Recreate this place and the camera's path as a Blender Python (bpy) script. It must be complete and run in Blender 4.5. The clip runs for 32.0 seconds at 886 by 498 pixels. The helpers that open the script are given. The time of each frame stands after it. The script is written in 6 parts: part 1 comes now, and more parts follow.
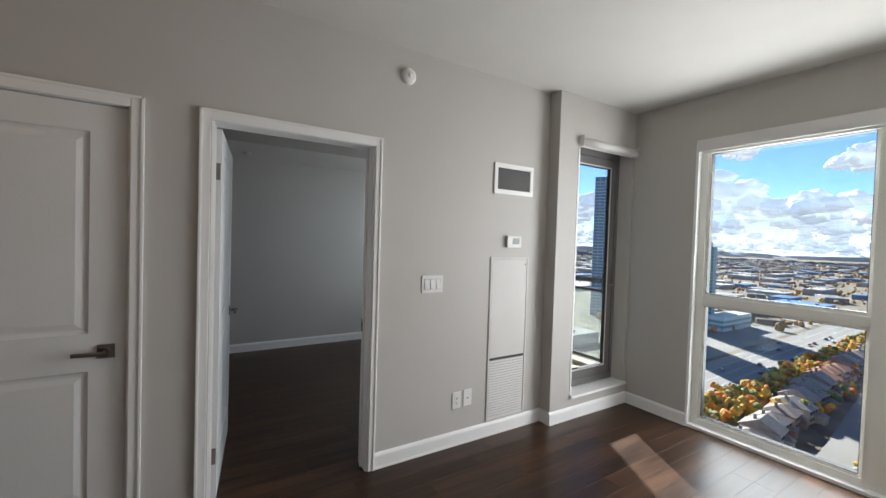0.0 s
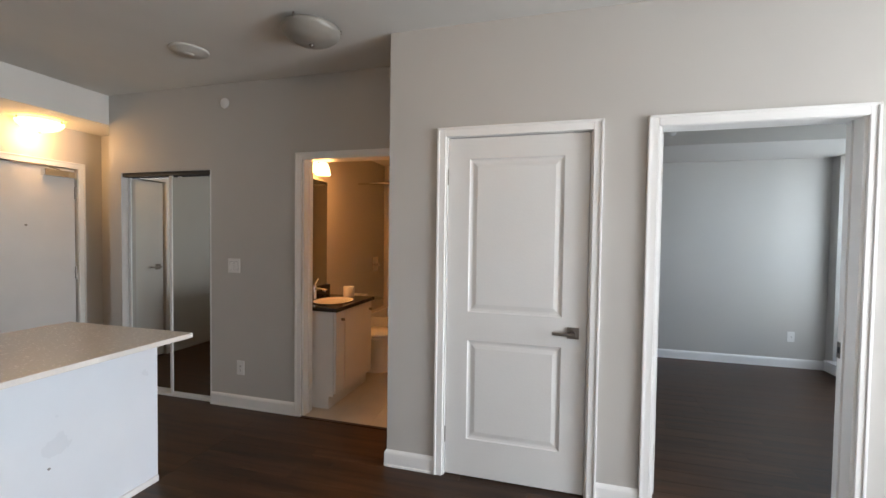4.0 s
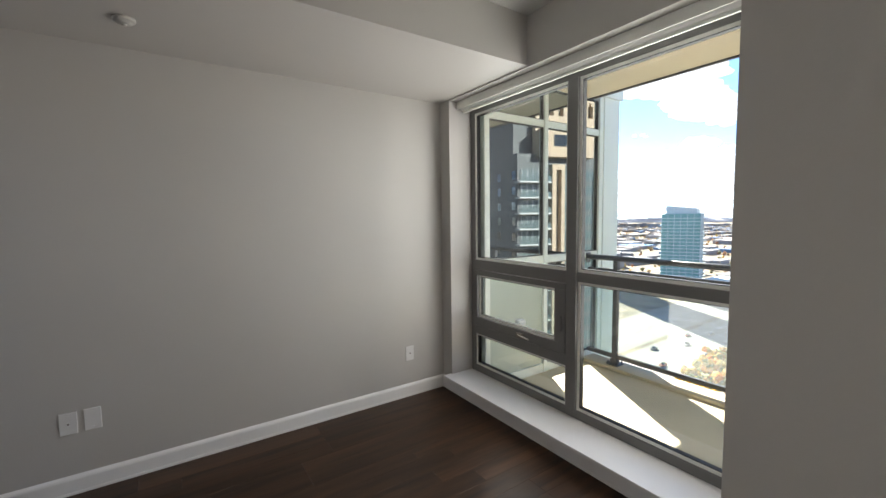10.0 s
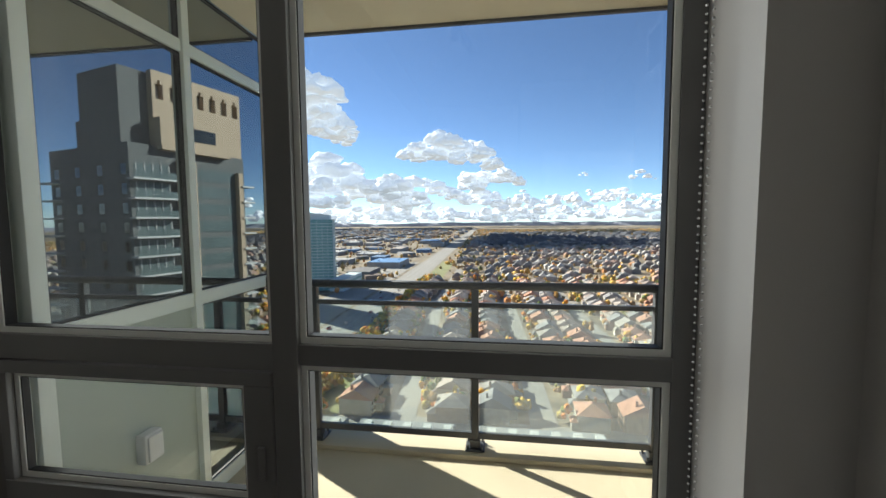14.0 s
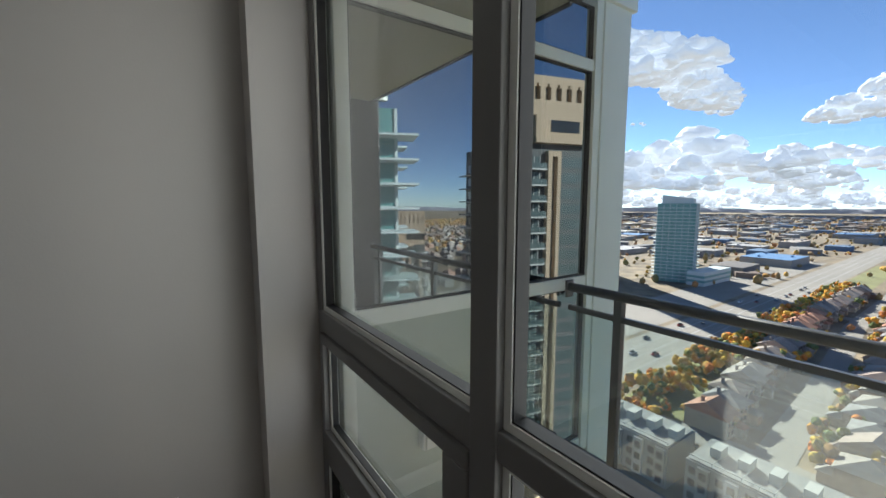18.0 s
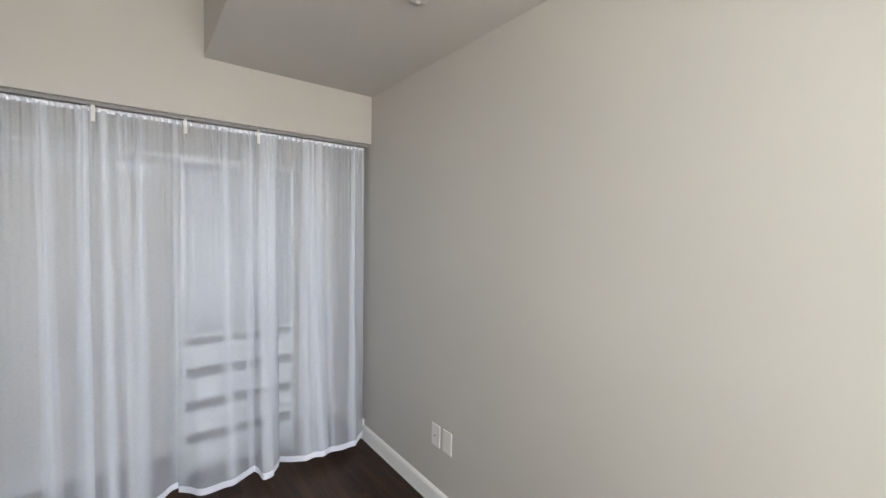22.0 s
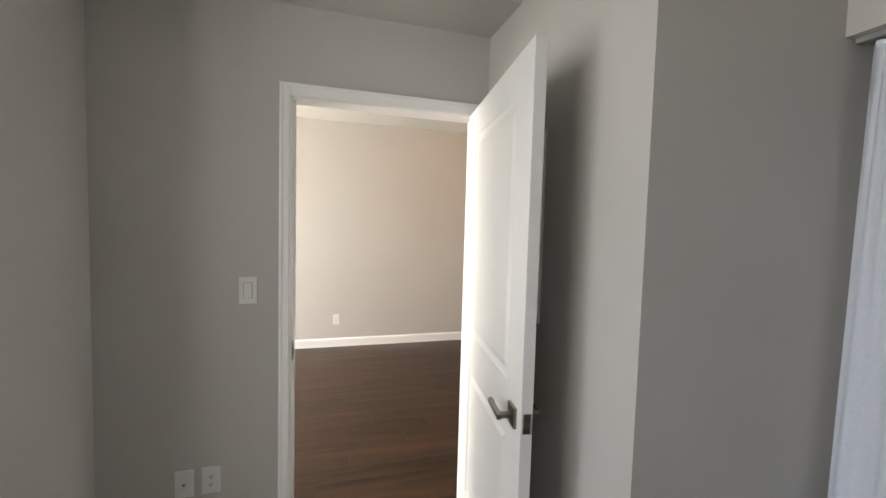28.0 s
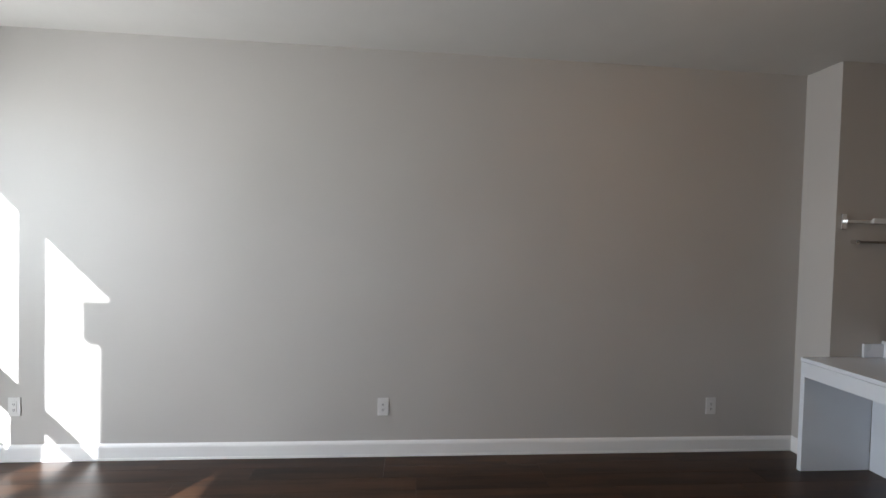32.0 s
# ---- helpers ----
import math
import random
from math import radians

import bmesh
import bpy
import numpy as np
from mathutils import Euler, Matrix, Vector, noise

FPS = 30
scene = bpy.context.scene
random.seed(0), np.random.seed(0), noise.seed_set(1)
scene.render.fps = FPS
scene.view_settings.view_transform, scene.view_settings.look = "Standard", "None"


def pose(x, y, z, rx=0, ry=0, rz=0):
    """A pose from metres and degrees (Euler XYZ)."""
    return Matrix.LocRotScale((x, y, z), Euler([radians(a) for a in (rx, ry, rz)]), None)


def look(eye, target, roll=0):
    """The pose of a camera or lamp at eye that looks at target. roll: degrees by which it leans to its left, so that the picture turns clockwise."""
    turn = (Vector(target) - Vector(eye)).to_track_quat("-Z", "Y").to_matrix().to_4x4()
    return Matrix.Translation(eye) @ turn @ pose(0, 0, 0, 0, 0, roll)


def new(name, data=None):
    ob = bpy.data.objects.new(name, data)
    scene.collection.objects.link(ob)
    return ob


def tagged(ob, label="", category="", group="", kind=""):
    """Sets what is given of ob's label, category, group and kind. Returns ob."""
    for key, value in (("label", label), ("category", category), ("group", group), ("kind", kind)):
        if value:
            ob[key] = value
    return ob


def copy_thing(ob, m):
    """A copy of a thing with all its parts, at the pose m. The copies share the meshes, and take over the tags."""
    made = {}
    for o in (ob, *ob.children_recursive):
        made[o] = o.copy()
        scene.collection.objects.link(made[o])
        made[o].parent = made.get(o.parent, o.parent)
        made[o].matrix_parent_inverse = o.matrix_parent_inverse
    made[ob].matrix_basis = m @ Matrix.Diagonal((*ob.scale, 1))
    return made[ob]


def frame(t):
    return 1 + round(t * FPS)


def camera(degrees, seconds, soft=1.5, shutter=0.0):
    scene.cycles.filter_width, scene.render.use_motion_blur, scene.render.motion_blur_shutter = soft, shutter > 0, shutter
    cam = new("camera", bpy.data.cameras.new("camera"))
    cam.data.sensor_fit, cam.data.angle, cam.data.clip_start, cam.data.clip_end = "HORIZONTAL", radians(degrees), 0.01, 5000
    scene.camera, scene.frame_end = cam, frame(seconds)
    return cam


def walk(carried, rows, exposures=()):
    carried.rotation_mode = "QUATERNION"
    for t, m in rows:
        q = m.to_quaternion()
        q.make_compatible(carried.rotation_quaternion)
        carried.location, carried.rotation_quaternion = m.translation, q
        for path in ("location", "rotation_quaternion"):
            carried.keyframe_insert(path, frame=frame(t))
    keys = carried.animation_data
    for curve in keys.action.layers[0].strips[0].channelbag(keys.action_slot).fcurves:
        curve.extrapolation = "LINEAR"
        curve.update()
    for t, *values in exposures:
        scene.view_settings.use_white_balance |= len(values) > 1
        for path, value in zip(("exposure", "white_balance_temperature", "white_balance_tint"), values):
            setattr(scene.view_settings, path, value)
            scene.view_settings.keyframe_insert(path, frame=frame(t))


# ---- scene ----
cam = camera(95.4, 32.0)
PATH = [
    (0, (-0.106, -2.358, 1.482), (0.963, -0.668, 1.432), 1.8),
    (0.5, (-0.168, -2.337, 1.482), (0.748, -0.56, 1.434), 1.9),
    (1, (-0.247, -2.315, 1.479), (0.487, -0.455, 1.436), 1.1),
    (1.5, (-0.342, -2.284, 1.474), (0.187, -0.356, 1.421), 0.7),
    (2, (-0.434, -2.304, 1.476), (-0.212, -0.318, 1.39), 0.6),
    (2.5, (-0.497, -2.333, 1.468), (-0.595, -0.337, 1.378), 0.9),
    (3, (-0.537, -2.347, 1.466), (-0.884, -0.379, 1.383), 0.9),
    (3.5, (-0.584, -2.368, 1.444), (-1.103, -0.438, 1.388), 0.8),
    (5.5, (-0.285, -1.895, 1.459), (-0.677, 0.065, 1.376), -0.1),
    (6, (-0.25, -1.617, 1.427), (-0.384, 0.376, 1.334), 0.2),
    (6.5, (-0.206, -1.324, 1.434), (-0.097, 0.671, 1.347), 0.1),
    (7, (-0.066, -1.044, 1.423), (0.231, 0.931, 1.32), -0.6),
    (7.5, (0.075, -0.839, 1.441), (0.453, 1.121, 1.312), -0.4),
    (8, (0.16, -0.512, 1.487), (0.695, 1.409, 1.33), 0.2),
    (8.5, (0.278, -0.28, 1.451), (1.011, 1.574, 1.292), 0.4),
    (9, (0.404, -0.078, 1.476), (1.236, 1.731, 1.29), 0.9),
    (9.5, (0.509, 0.116, 1.451), (1.445, 1.875, 1.277), 0.8),
    (10, (0.578, 0.323, 1.456), (1.691, 1.978, 1.301), -0.8),
    (10.5, (0.659, 0.508, 1.453), (1.939, 2.04, 1.314), -2.4),
    (11, (0.74, 0.653, 1.449), (2.162, 2.056, 1.343), -1.6),
    (11.5, (0.83, 0.863, 1.428), (2.417, 2.079, 1.354), -0.3),
    (12, (0.924, 1.011, 1.427), (2.708, 1.913, 1.36), -0.9),
    (12.5, (1.082, 1.146, 1.446), (2.967, 1.808, 1.366), -1.5),
    (13, (1.265, 1.25, 1.451), (3.183, 1.807, 1.359), -1.9),
    (13.5, (1.437, 1.381, 1.457), (3.396, 1.775, 1.352), -1.9),
    (15.5, (2.207, 1.369, 1.428), (4.188, 1.519, 1.205), 2.5),
    (16, (2.306, 1.347, 1.437), (4.268, 1.625, 1.169), 3.7),
    (16.5, (2.342, 1.32, 1.469), (4.141, 2.138, 1.159), 2.2),
    (17, (2.304, 1.376, 1.49), (3.885, 2.569, 1.206), 1.0),
    (17.5, (2.231, 1.42, 1.5), (3.625, 2.832, 1.254), 0.3),
    (18, (2.202, 1.426, 1.517), (3.328, 3.064, 1.295), 0.0),
    (18.5, (2.189, 1.415, 1.532), (2.904, 3.27, 1.317), -0.7),
    (19, (2.137, 1.442, 1.538), (2.525, 3.393, 1.332), -1.3),
    (19.5, (2.059, 1.517, 1.535), (2.166, 3.505, 1.348), -1.0),
    (20, (2.01, 1.46, 1.409), (1.714, 3.438, 1.385), 2.1),
    (20.5, (1.779, 1.429, 1.478), (1.265, 3.36, 1.398), 3.7),
    (21, (1.774, 1.544, 1.458), (0.835, 3.308, 1.392), 1.8),
    (21.5, (1.812, 1.713, 1.495), (0.441, 3.168, 1.428), 0.7),
    (22, (1.785, 1.883, 1.493), (0.192, 3.089, 1.406), 1.0),
    (22.5, (1.65, 2.049, 1.528), (-0.089, 3.028, 1.4), 2.4),
    (23, (1.593, 2.171, 1.53), (-0.28, 2.857, 1.381), 1.7),
    (23.5, (1.628, 2.307, 1.532), (-0.36, 2.465, 1.379), 1.5),
    (24, (1.696, 2.369, 1.521), (-0.292, 2.219, 1.364), 2.6),
    (24.5, (1.816, 2.439, 1.547), (-0.127, 1.999, 1.372), 2.6),
    (25, (1.84, 2.548, 1.58), (0.024, 1.731, 1.394), 0.3),
    (25.5, (1.766, 2.618, 1.536), (0.14, 1.464, 1.383), -1.4),
    (26, (1.584, 2.558, 1.519), (0.133, 1.19, 1.361), -1.5),
    (26.5, (1.355, 2.523, 1.507), (0.079, 0.989, 1.365), -1.2),
    (28.5, (0.613, 1.735, 1.489), (0.269, -0.232, 1.379), 2.2),
    (29, (0.581, 1.4, 1.473), (0.379, -0.587, 1.369), 2.1),
    (29.5, (0.557, 1.063, 1.47), (0.39, -0.927, 1.365), 1.4),
    (30, (0.526, 0.748, 1.492), (0.444, -1.248, 1.393), 1.6),
    (30.5, (0.614, 0.429, 1.412), (0.528, -1.568, 1.357), 1.5),
    (31, (0.575, 0.191, 1.42), (0.481, -1.806, 1.367), 1.2),
    (31.5, (0.503, -0.034, 1.429), (0.396, -2.031, 1.381), 1.2),
    (32, (0.408, -0.261, 1.456), (0.254, -2.254, 1.412), 1.5),
]
EXPOSURES = [(0, 1.8, 5750, 11), (1, 2.05, 5750, 10), (2, 2.6, 5650, 10), (3, 3.1, 5550, 10), (6.3, 3.0, 5600, 10), (7.2, 2.4, 5700, 10), (8.2, 2.5, 6200, 10), (9, 2.9, 6500, 14), (10.3, 2.85, 6500, 14), (11.5, 2.5, 6500, 14), (13, 1.8, 6700, 15), (13.5, 1.7, 6600, 13), (15.5, 1.45, 5700, 4), (17.3, 1.35, 5700, 5), (18, 1.6, 6200, 12), (19, 2.45, 6700, 17), (20, 3.15, 6650, 14), (21, 3.6, 6600, 12), (22, 3.8, 6600, 12), (23, 3.75, 6550, 12), (24.5, 3.45, 6600, 12), (26.5, 3.45, 6600, 12), (28.5, 3.2, 6450, 12), (30, 2.15, 5900, 12), (32, 2.0, 5600, 11)]
walk(cam, [(t, look(eye, target, roll)) for t, eye, target, roll in PATH], EXPOSURES)

# ---- light ----
SUN_TO = Vector((1.0, 1.7, 1.016)).normalized()
world = bpy.data.worlds.new("world")
scene.world = world
world.use_nodes = True
wn = world.node_tree
sky = wn.nodes.new("ShaderNodeTexSky")
sky.sky_type = "NISHITA"
sky.sun_disc = False
sky.sun_elevation = math.asin(SUN_TO.z)
sky.sun_rotation = math.atan2(SUN_TO.x, SUN_TO.y)
sky.air_density, sky.dust_density, sky.ozone_density = 0.55, 0.0, 3.0
wn.nodes["Background"].inputs["Strength"].default_value = 0.065
wn.links.new(sky.outputs["Color"], wn.nodes["Background"].inputs["Color"])
sun_data = bpy.data.lights.new("sun", "SUN")
sun_data.energy, sun_data.angle, sun_data.color = 5.0, radians(0.53), (1.0, 0.93, 0.82)
sun = new("sun", sun_data)
sun.matrix_world = look(SUN_TO * 20, (0, 0, 0))


def lamp(name, x, y, z, watts, size, colour):
    """A bulb behind a shade: a small point light."""
    data = bpy.data.lights.new(name, "POINT")
    data.energy, data.shadow_soft_size, data.color = watts, size, colour
    ob = new(name, data)
    ob.location = (x, y, z)
    return ob


def window_lamp(name, x, y, z, wide, high, watts, rz, colour=(0.93, 0.96, 1.0)):
    data = bpy.data.lights.new(name, "AREA")
    data.shape, data.size, data.size_y = "RECTANGLE", wide, high
    data.energy, data.color = watts, colour
    ob = new(name, data)
    ob.matrix_world = pose(x, y, z, 90, 0, rz)
    return ob


window_lamp("sky_light_living", 3.80, -1.62, 1.25, 1.9, 2.0, 40, 90, (1.0, 0.93, 0.82))
window_lamp("sky_light_bedroom", 2.746, 1.94, 1.42, 1.80, 1.75, 6.4, 90, (0.97, 0.95, 0.91))


# ---- materials ----
def material(name, colour, rough=0.6, metal=0.0, vary=0.06, scale=4.0, bump=0.0, bump_scale=60.0, spec=0.5, island=0.0, alpha=1.0, coat=0.0):
    m = bpy.data.materials.new(name)
    m.use_nodes = True
    nt = m.node_tree
    b = nt.nodes["Principled BSDF"]
    b.inputs["Roughness"].default_value = rough
    b.inputs["Metallic"].default_value = metal
    b.inputs["Specular IOR Level"].default_value = spec
    b.inputs["Coat Weight"].default_value = coat
    b.inputs["Base Color"].default_value = (*colour, 1)
    b.inputs["Alpha"].default_value = alpha
    co = nt.nodes.new("ShaderNodeTexCoord")
    if vary:
        n1 = nt.nodes.new("ShaderNodeTexNoise")
        n1.inputs["Scale"].default_value = scale
        n1.inputs["Detail"].default_value = 6
        nt.links.new(co.outputs["Object"], n1.inputs["Vector"])
        ramp = nt.nodes.new("ShaderNodeMapRange")
        ramp.inputs["From Min"].default_value, ramp.inputs["From Max"].default_value = 0.3, 0.7
        ramp.inputs["To Min"].default_value, ramp.inputs["To Max"].default_value = 1 - vary, 1 + vary
        nt.links.new(n1.outputs["Fac"], ramp.inputs["Value"])
        mul = nt.nodes.new("ShaderNodeMix")
        mul.data_type, mul.blend_type = "RGBA", "MULTIPLY"
        mul.inputs["Factor"].default_value = 1.0
        mul.inputs["A"].default_value = (*colour, 1)
        nt.links.new(ramp.outputs["Result"], mul.inputs["B"])
        nt.links.new(mul.outputs["Result"], b.inputs["Base Color"])
        rr = nt.nodes.new("ShaderNodeMapRange")
        rr.inputs["To Min"].default_value, rr.inputs["To Max"].default_value = max(0.02, rough - 0.08), min(1, rough + 0.08)
        nt.links.new(n1.outputs["Fac"], rr.inputs["Value"])
        nt.links.new(rr.outputs["Result"], b.inputs["Roughness"])
    if bump:
        n2 = nt.nodes.new("ShaderNodeTexNoise")
        n2.inputs["Scale"].default_value = bump_scale
        n2.inputs["Detail"].default_value = 4
        nt.links.new(co.outputs["Object"], n2.inputs["Vector"])
        bp = nt.nodes.new("ShaderNodeBump")
        bp.inputs["Strength"].default_value = bump
        bp.inputs["Distance"].default_value = 0.004
        nt.links.new(n2.outputs["Fac"], bp.inputs["Height"])
        nt.links.new(bp.outputs["Normal"], b.inputs["Normal"])
    return m


def glass_material(name, tint=(0.95, 0.98, 0.97), dust=0.0):
    """A thin clear pane: mostly see-through, with a mirror share that grows at grazing angles."""
    m = bpy.data.materials.new(name)
    m.use_nodes = True
    nt = m.node_tree
    nt.nodes.remove(nt.nodes["Principled BSDF"])
    out = nt.nodes["Material Output"]
    tr = nt.nodes.new("ShaderNodeBsdfTransparent")
    tr.inputs["Color"].default_value = (*tint, 1)
    gl = nt.nodes.new("ShaderNodeBsdfGlossy")
    gl.inputs["Roughness"].default_value = 0.0
    lw_ = nt.nodes.new("ShaderNodeLayerWeight")
    lw_.inputs["Blend"].default_value = 0.5
    pw = nt.nodes.new("ShaderNodeMath")
    pw.operation = "POWER"
    pw.inputs[1].default_value = 3.0
    nt.links.new(lw_.outputs["Facing"], pw.inputs[0])
    fr = nt.nodes.new("ShaderNodeMapRange")
    fr.inputs["To Min"].default_value, fr.inputs["To Max"].default_value = 0.05, 0.85
    nt.links.new(pw.outputs["Value"], fr.inputs["Value"])
    mx = nt.nodes.new("ShaderNodeMixShader")
    nt.links.new(fr.outputs["Result"], mx.inputs["Fac"])
    if dust:
        df = nt.nodes.new("ShaderNodeBsdfTranslucent")
        df.inputs["Color"].default_value = (0.8, 0.8, 0.78, 1)
        co = nt.nodes.new("ShaderNodeTexCoord")
        ns = nt.nodes.new("ShaderNodeTexNoise")
        ns.inputs["Scale"].default_value, ns.inputs["Detail"].default_value = 1.2, 3
        nt.links.new(co.outputs["Object"], ns.inputs["Vector"])
        mr = nt.nodes.new("ShaderNodeMapRange")
        mr.inputs["From Min"].default_value, mr.inputs["From Max"].default_value = 0.3, 0.7
        mr.inputs["To Min"].default_value, mr.inputs["To Max"].default_value = dust * 0.7, dust * 1.3
        nt.links.new(ns.outputs["Fac"], mr.inputs["Value"])
        dm = nt.nodes.new("ShaderNodeMixShader")
        nt.links.new(mr.outputs["Result"], dm.inputs["Fac"])
        nt.links.new(tr.outputs["BSDF"], dm.inputs[1])
        nt.links.new(df.outputs["BSDF"], dm.inputs[2])
        nt.links.new(dm.outputs["Shader"], mx.inputs[1])
    else:
        nt.links.new(tr.outputs["BSDF"], mx.inputs[1])
    nt.links.new(gl.outputs["BSDF"], mx.inputs[2])
    nt.links.new(mx.outputs["Shader"], out.inputs["Surface"])
    return m


def glowing(name, colour, strength):
    m = bpy.data.materials.new(name)
    m.use_nodes = True
    b = m.node_tree.nodes["Principled BSDF"]
    b.inputs["Base Color"].default_value = (*colour, 1)
    b.inputs["Emission Color"].default_value = (*colour, 1)
    b.inputs["Emission Strength"].default_value = strength
    return m


M_WALL = material("wall_paint", (0.48, 0.465, 0.44), 0.55, vary=0.025, scale=1.5, bump=0.08, bump_scale=140)
M_CEIL = material("ceiling_paint", (0.63, 0.62, 0.59), 0.8, vary=0.02, bump=0.25, bump_scale=220)
M_TRIM = material("white_trim_paint", (0.80, 0.80, 0.79), 0.35, vary=0.02, scale=3, bump=0.03)
M_DOOR = material("white_door_paint", (0.70, 0.70, 0.69), 0.38, vary=0.02, scale=2, bump=0.12, bump_scale=90)
M_WHITE = material("white_plastic", (0.70, 0.695, 0.68), 0.35, vary=0.02)
M_LAM = material("white_laminate", (0.73, 0.77, 0.82), 0.3, vary=0.02)
M_NICKEL = material("satin_nickel", (0.26, 0.235, 0.21), 0.3, metal=1.0, vary=0.05, scale=30)
M_CHROME = material("chrome", (0.75, 0.74, 0.72), 0.12, metal=1.0, vary=0.0)
M_FRAME = material("grey_window_frame", (0.17, 0.168, 0.165), 0.45, vary=0.03)
M_FRAMEW = material("pale_window_bead", (0.80, 0.81, 0.76), 0.4, vary=0.03)
M_GASKET = material("black_gasket", (0.02, 0.02, 0.02), 0.6, vary=0.0)
M_RAIL = material("dark_railing_paint", (0.06, 0.062, 0.065), 0.35, vary=0.05)
M_CONC = material("balcony_concrete", (0.52, 0.45, 0.32), 0.85, vary=0.12, scale=1.2, bump=0.3, bump_scale=40)
M_CREAM = material("cream_soffit_paint", (0.80, 0.71, 0.53), 0.8, vary=0.05, bump=0.2)
M_SPAN = material("pale_green_spandrel", (0.40, 0.45, 0.40), 0.3, vary=0.03)
M_EXT = material("light_green_cladding", (0.72, 0.76, 0.71), 0.4, vary=0.04)
M_GLASS = glass_material("clear_window_glass")
M_MIRROR = material("mirror", (0.62, 0.63, 0.60), 0.02, metal=1.0, vary=0.0)
M_DARKGL = material("dark_reflecting_glass", (0.30, 0.34, 0.36), 0.015, metal=1.0, vary=0.0)
M_RAILGL = glass_material("dusty_railing_glass", (0.90, 0.96, 0.94), dust=0.06)
M_TILE = material("beige_floor_tile", (0.55, 0.50, 0.42), 0.3, vary=0.05)
M_STONE = material("cream_quartz", (0.66, 0.64, 0.60), 0.25, vary=0.025, scale=90)
M_GROUND = material("autumn_ground", (0.182, 0.140, 0.087), 0.95, vary=0.65, scale=0.06)

ORIGIN = {}


def base(name, x=0.0, y=0.0, z=0.0, label="", category="", group="", kind=""):
    """The empty of a thing whose parts are drawn in the world's coordinates."""
    ob = new(name)
    ob.location = (x, y, z)
    ob.empty_display_size = 0.1
    ORIGIN[ob.name] = Vector((x, y, z))
    return tagged(ob, label, category, group, kind)


def turned(name, m, label="", category="", group="", kind=""):
    """The empty of a thing whose parts are drawn in its own coordinates, set at the pose m."""
    ob = new(name)
    ob.matrix_basis = m
    ob.empty_display_size = 0.1
    ORIGIN[ob.name] = Vector()
    return tagged(ob, label, category, group, kind)


def box(bm, x0, x1, y0, y1, z0, z1, bevel=0.0):
    r = bmesh.ops.create_cube(bm, size=1.0)
    vs = r["verts"]
    bmesh.ops.scale(bm, vec=(abs(x1 - x0), abs(y1 - y0), abs(z1 - z0)), verts=vs)
    bmesh.ops.translate(bm, vec=((x0 + x1) / 2, (y0 + y1) / 2, (z0 + z1) / 2), verts=vs)
    if bevel:
        es = list({e for v in vs for e in v.link_edges})
        bmesh.ops.bevel(bm, geom=es, offset=bevel, segments=2, affect="EDGES", profile=0.6)
    return vs


def made(name, bm, mat, smooth=False):
    me = bpy.data.meshes.new(name)
    bm.to_mesh(me)
    bm.free()
    me.materials.append(mat)
    if smooth:
        for p in me.polygons:
            p.use_smooth = True
    return me


def part(name, bm, mat, parent, label="", smooth=False):
    """One mesh, drawn in the world's coordinates, under a thing or a part."""
    o = ORIGIN.get(parent.name, Vector())
    bmesh.ops.translate(bm, vec=-o, verts=bm.verts)
    ob = new(name, made(name, bm, mat, smooth))
    ob.parent = parent
    ORIGIN[ob.name] = o
    return tagged(ob, label)


def solid(name, bm, mat, label="", category="", kind="structure", smooth=False):
    ob = new(name, made(name, bm, mat, smooth))
    return tagged(ob, label, category, "", kind)


def boxes(*rows, bevel=0.0):
    bm = bmesh.new()
    for r in rows:
        box(bm, *r, bevel=bevel)
    return bm


def wall_cells(bm, along, c0, c1, u0, u1, z0, z1, holes):
    """A wall slab with rectangular holes (u0, u1, z0, z1), cut as upright strips."""
    cuts = sorted({u0, u1, *[h[0] for h in holes], *[h[1] for h in holes]})
    for a, b in zip(cuts, cuts[1:]):
        mid = (a + b) / 2
        spans = [(z0, z1)]
        for h in holes:
            if h[0] < mid < h[1]:
                spans = [s for lo, hi in spans for s in ((lo, min(hi, h[2])), (max(lo, h[3]), hi)) if s[1] - s[0] > 1e-4]
        for lo, hi in spans:
            if along == "x":
                box(bm, a, b, c0, c1, lo, hi)
            else:
                box(bm, c0, c1, a, b, lo, hi)


def wall(name, along, c0, c1, u0, u1, z0, z1, holes=(), mat=None, label="painted light grey plaster wall"):
    bm = bmesh.new()
    wall_cells(bm, along, c0, c1, u0, u1, z0, z1, list(holes))
    return solid(name, bm, mat or M_WALL, label, "wall")


def cyl(bm, a, b, r, n=12, r2=None):
    """A round bar from a to b."""
    a, b = Vector(a), Vector(b)
    d = b - a
    m = Matrix.Translation((a + b) / 2) @ d.to_track_quat("Z", "Y").to_matrix().to_4x4()
    return bmesh.ops.create_cone(bm, cap_ends=True, segments=n, radius1=r, radius2=r if r2 is None else r2, depth=d.length, matrix=m)["verts"]


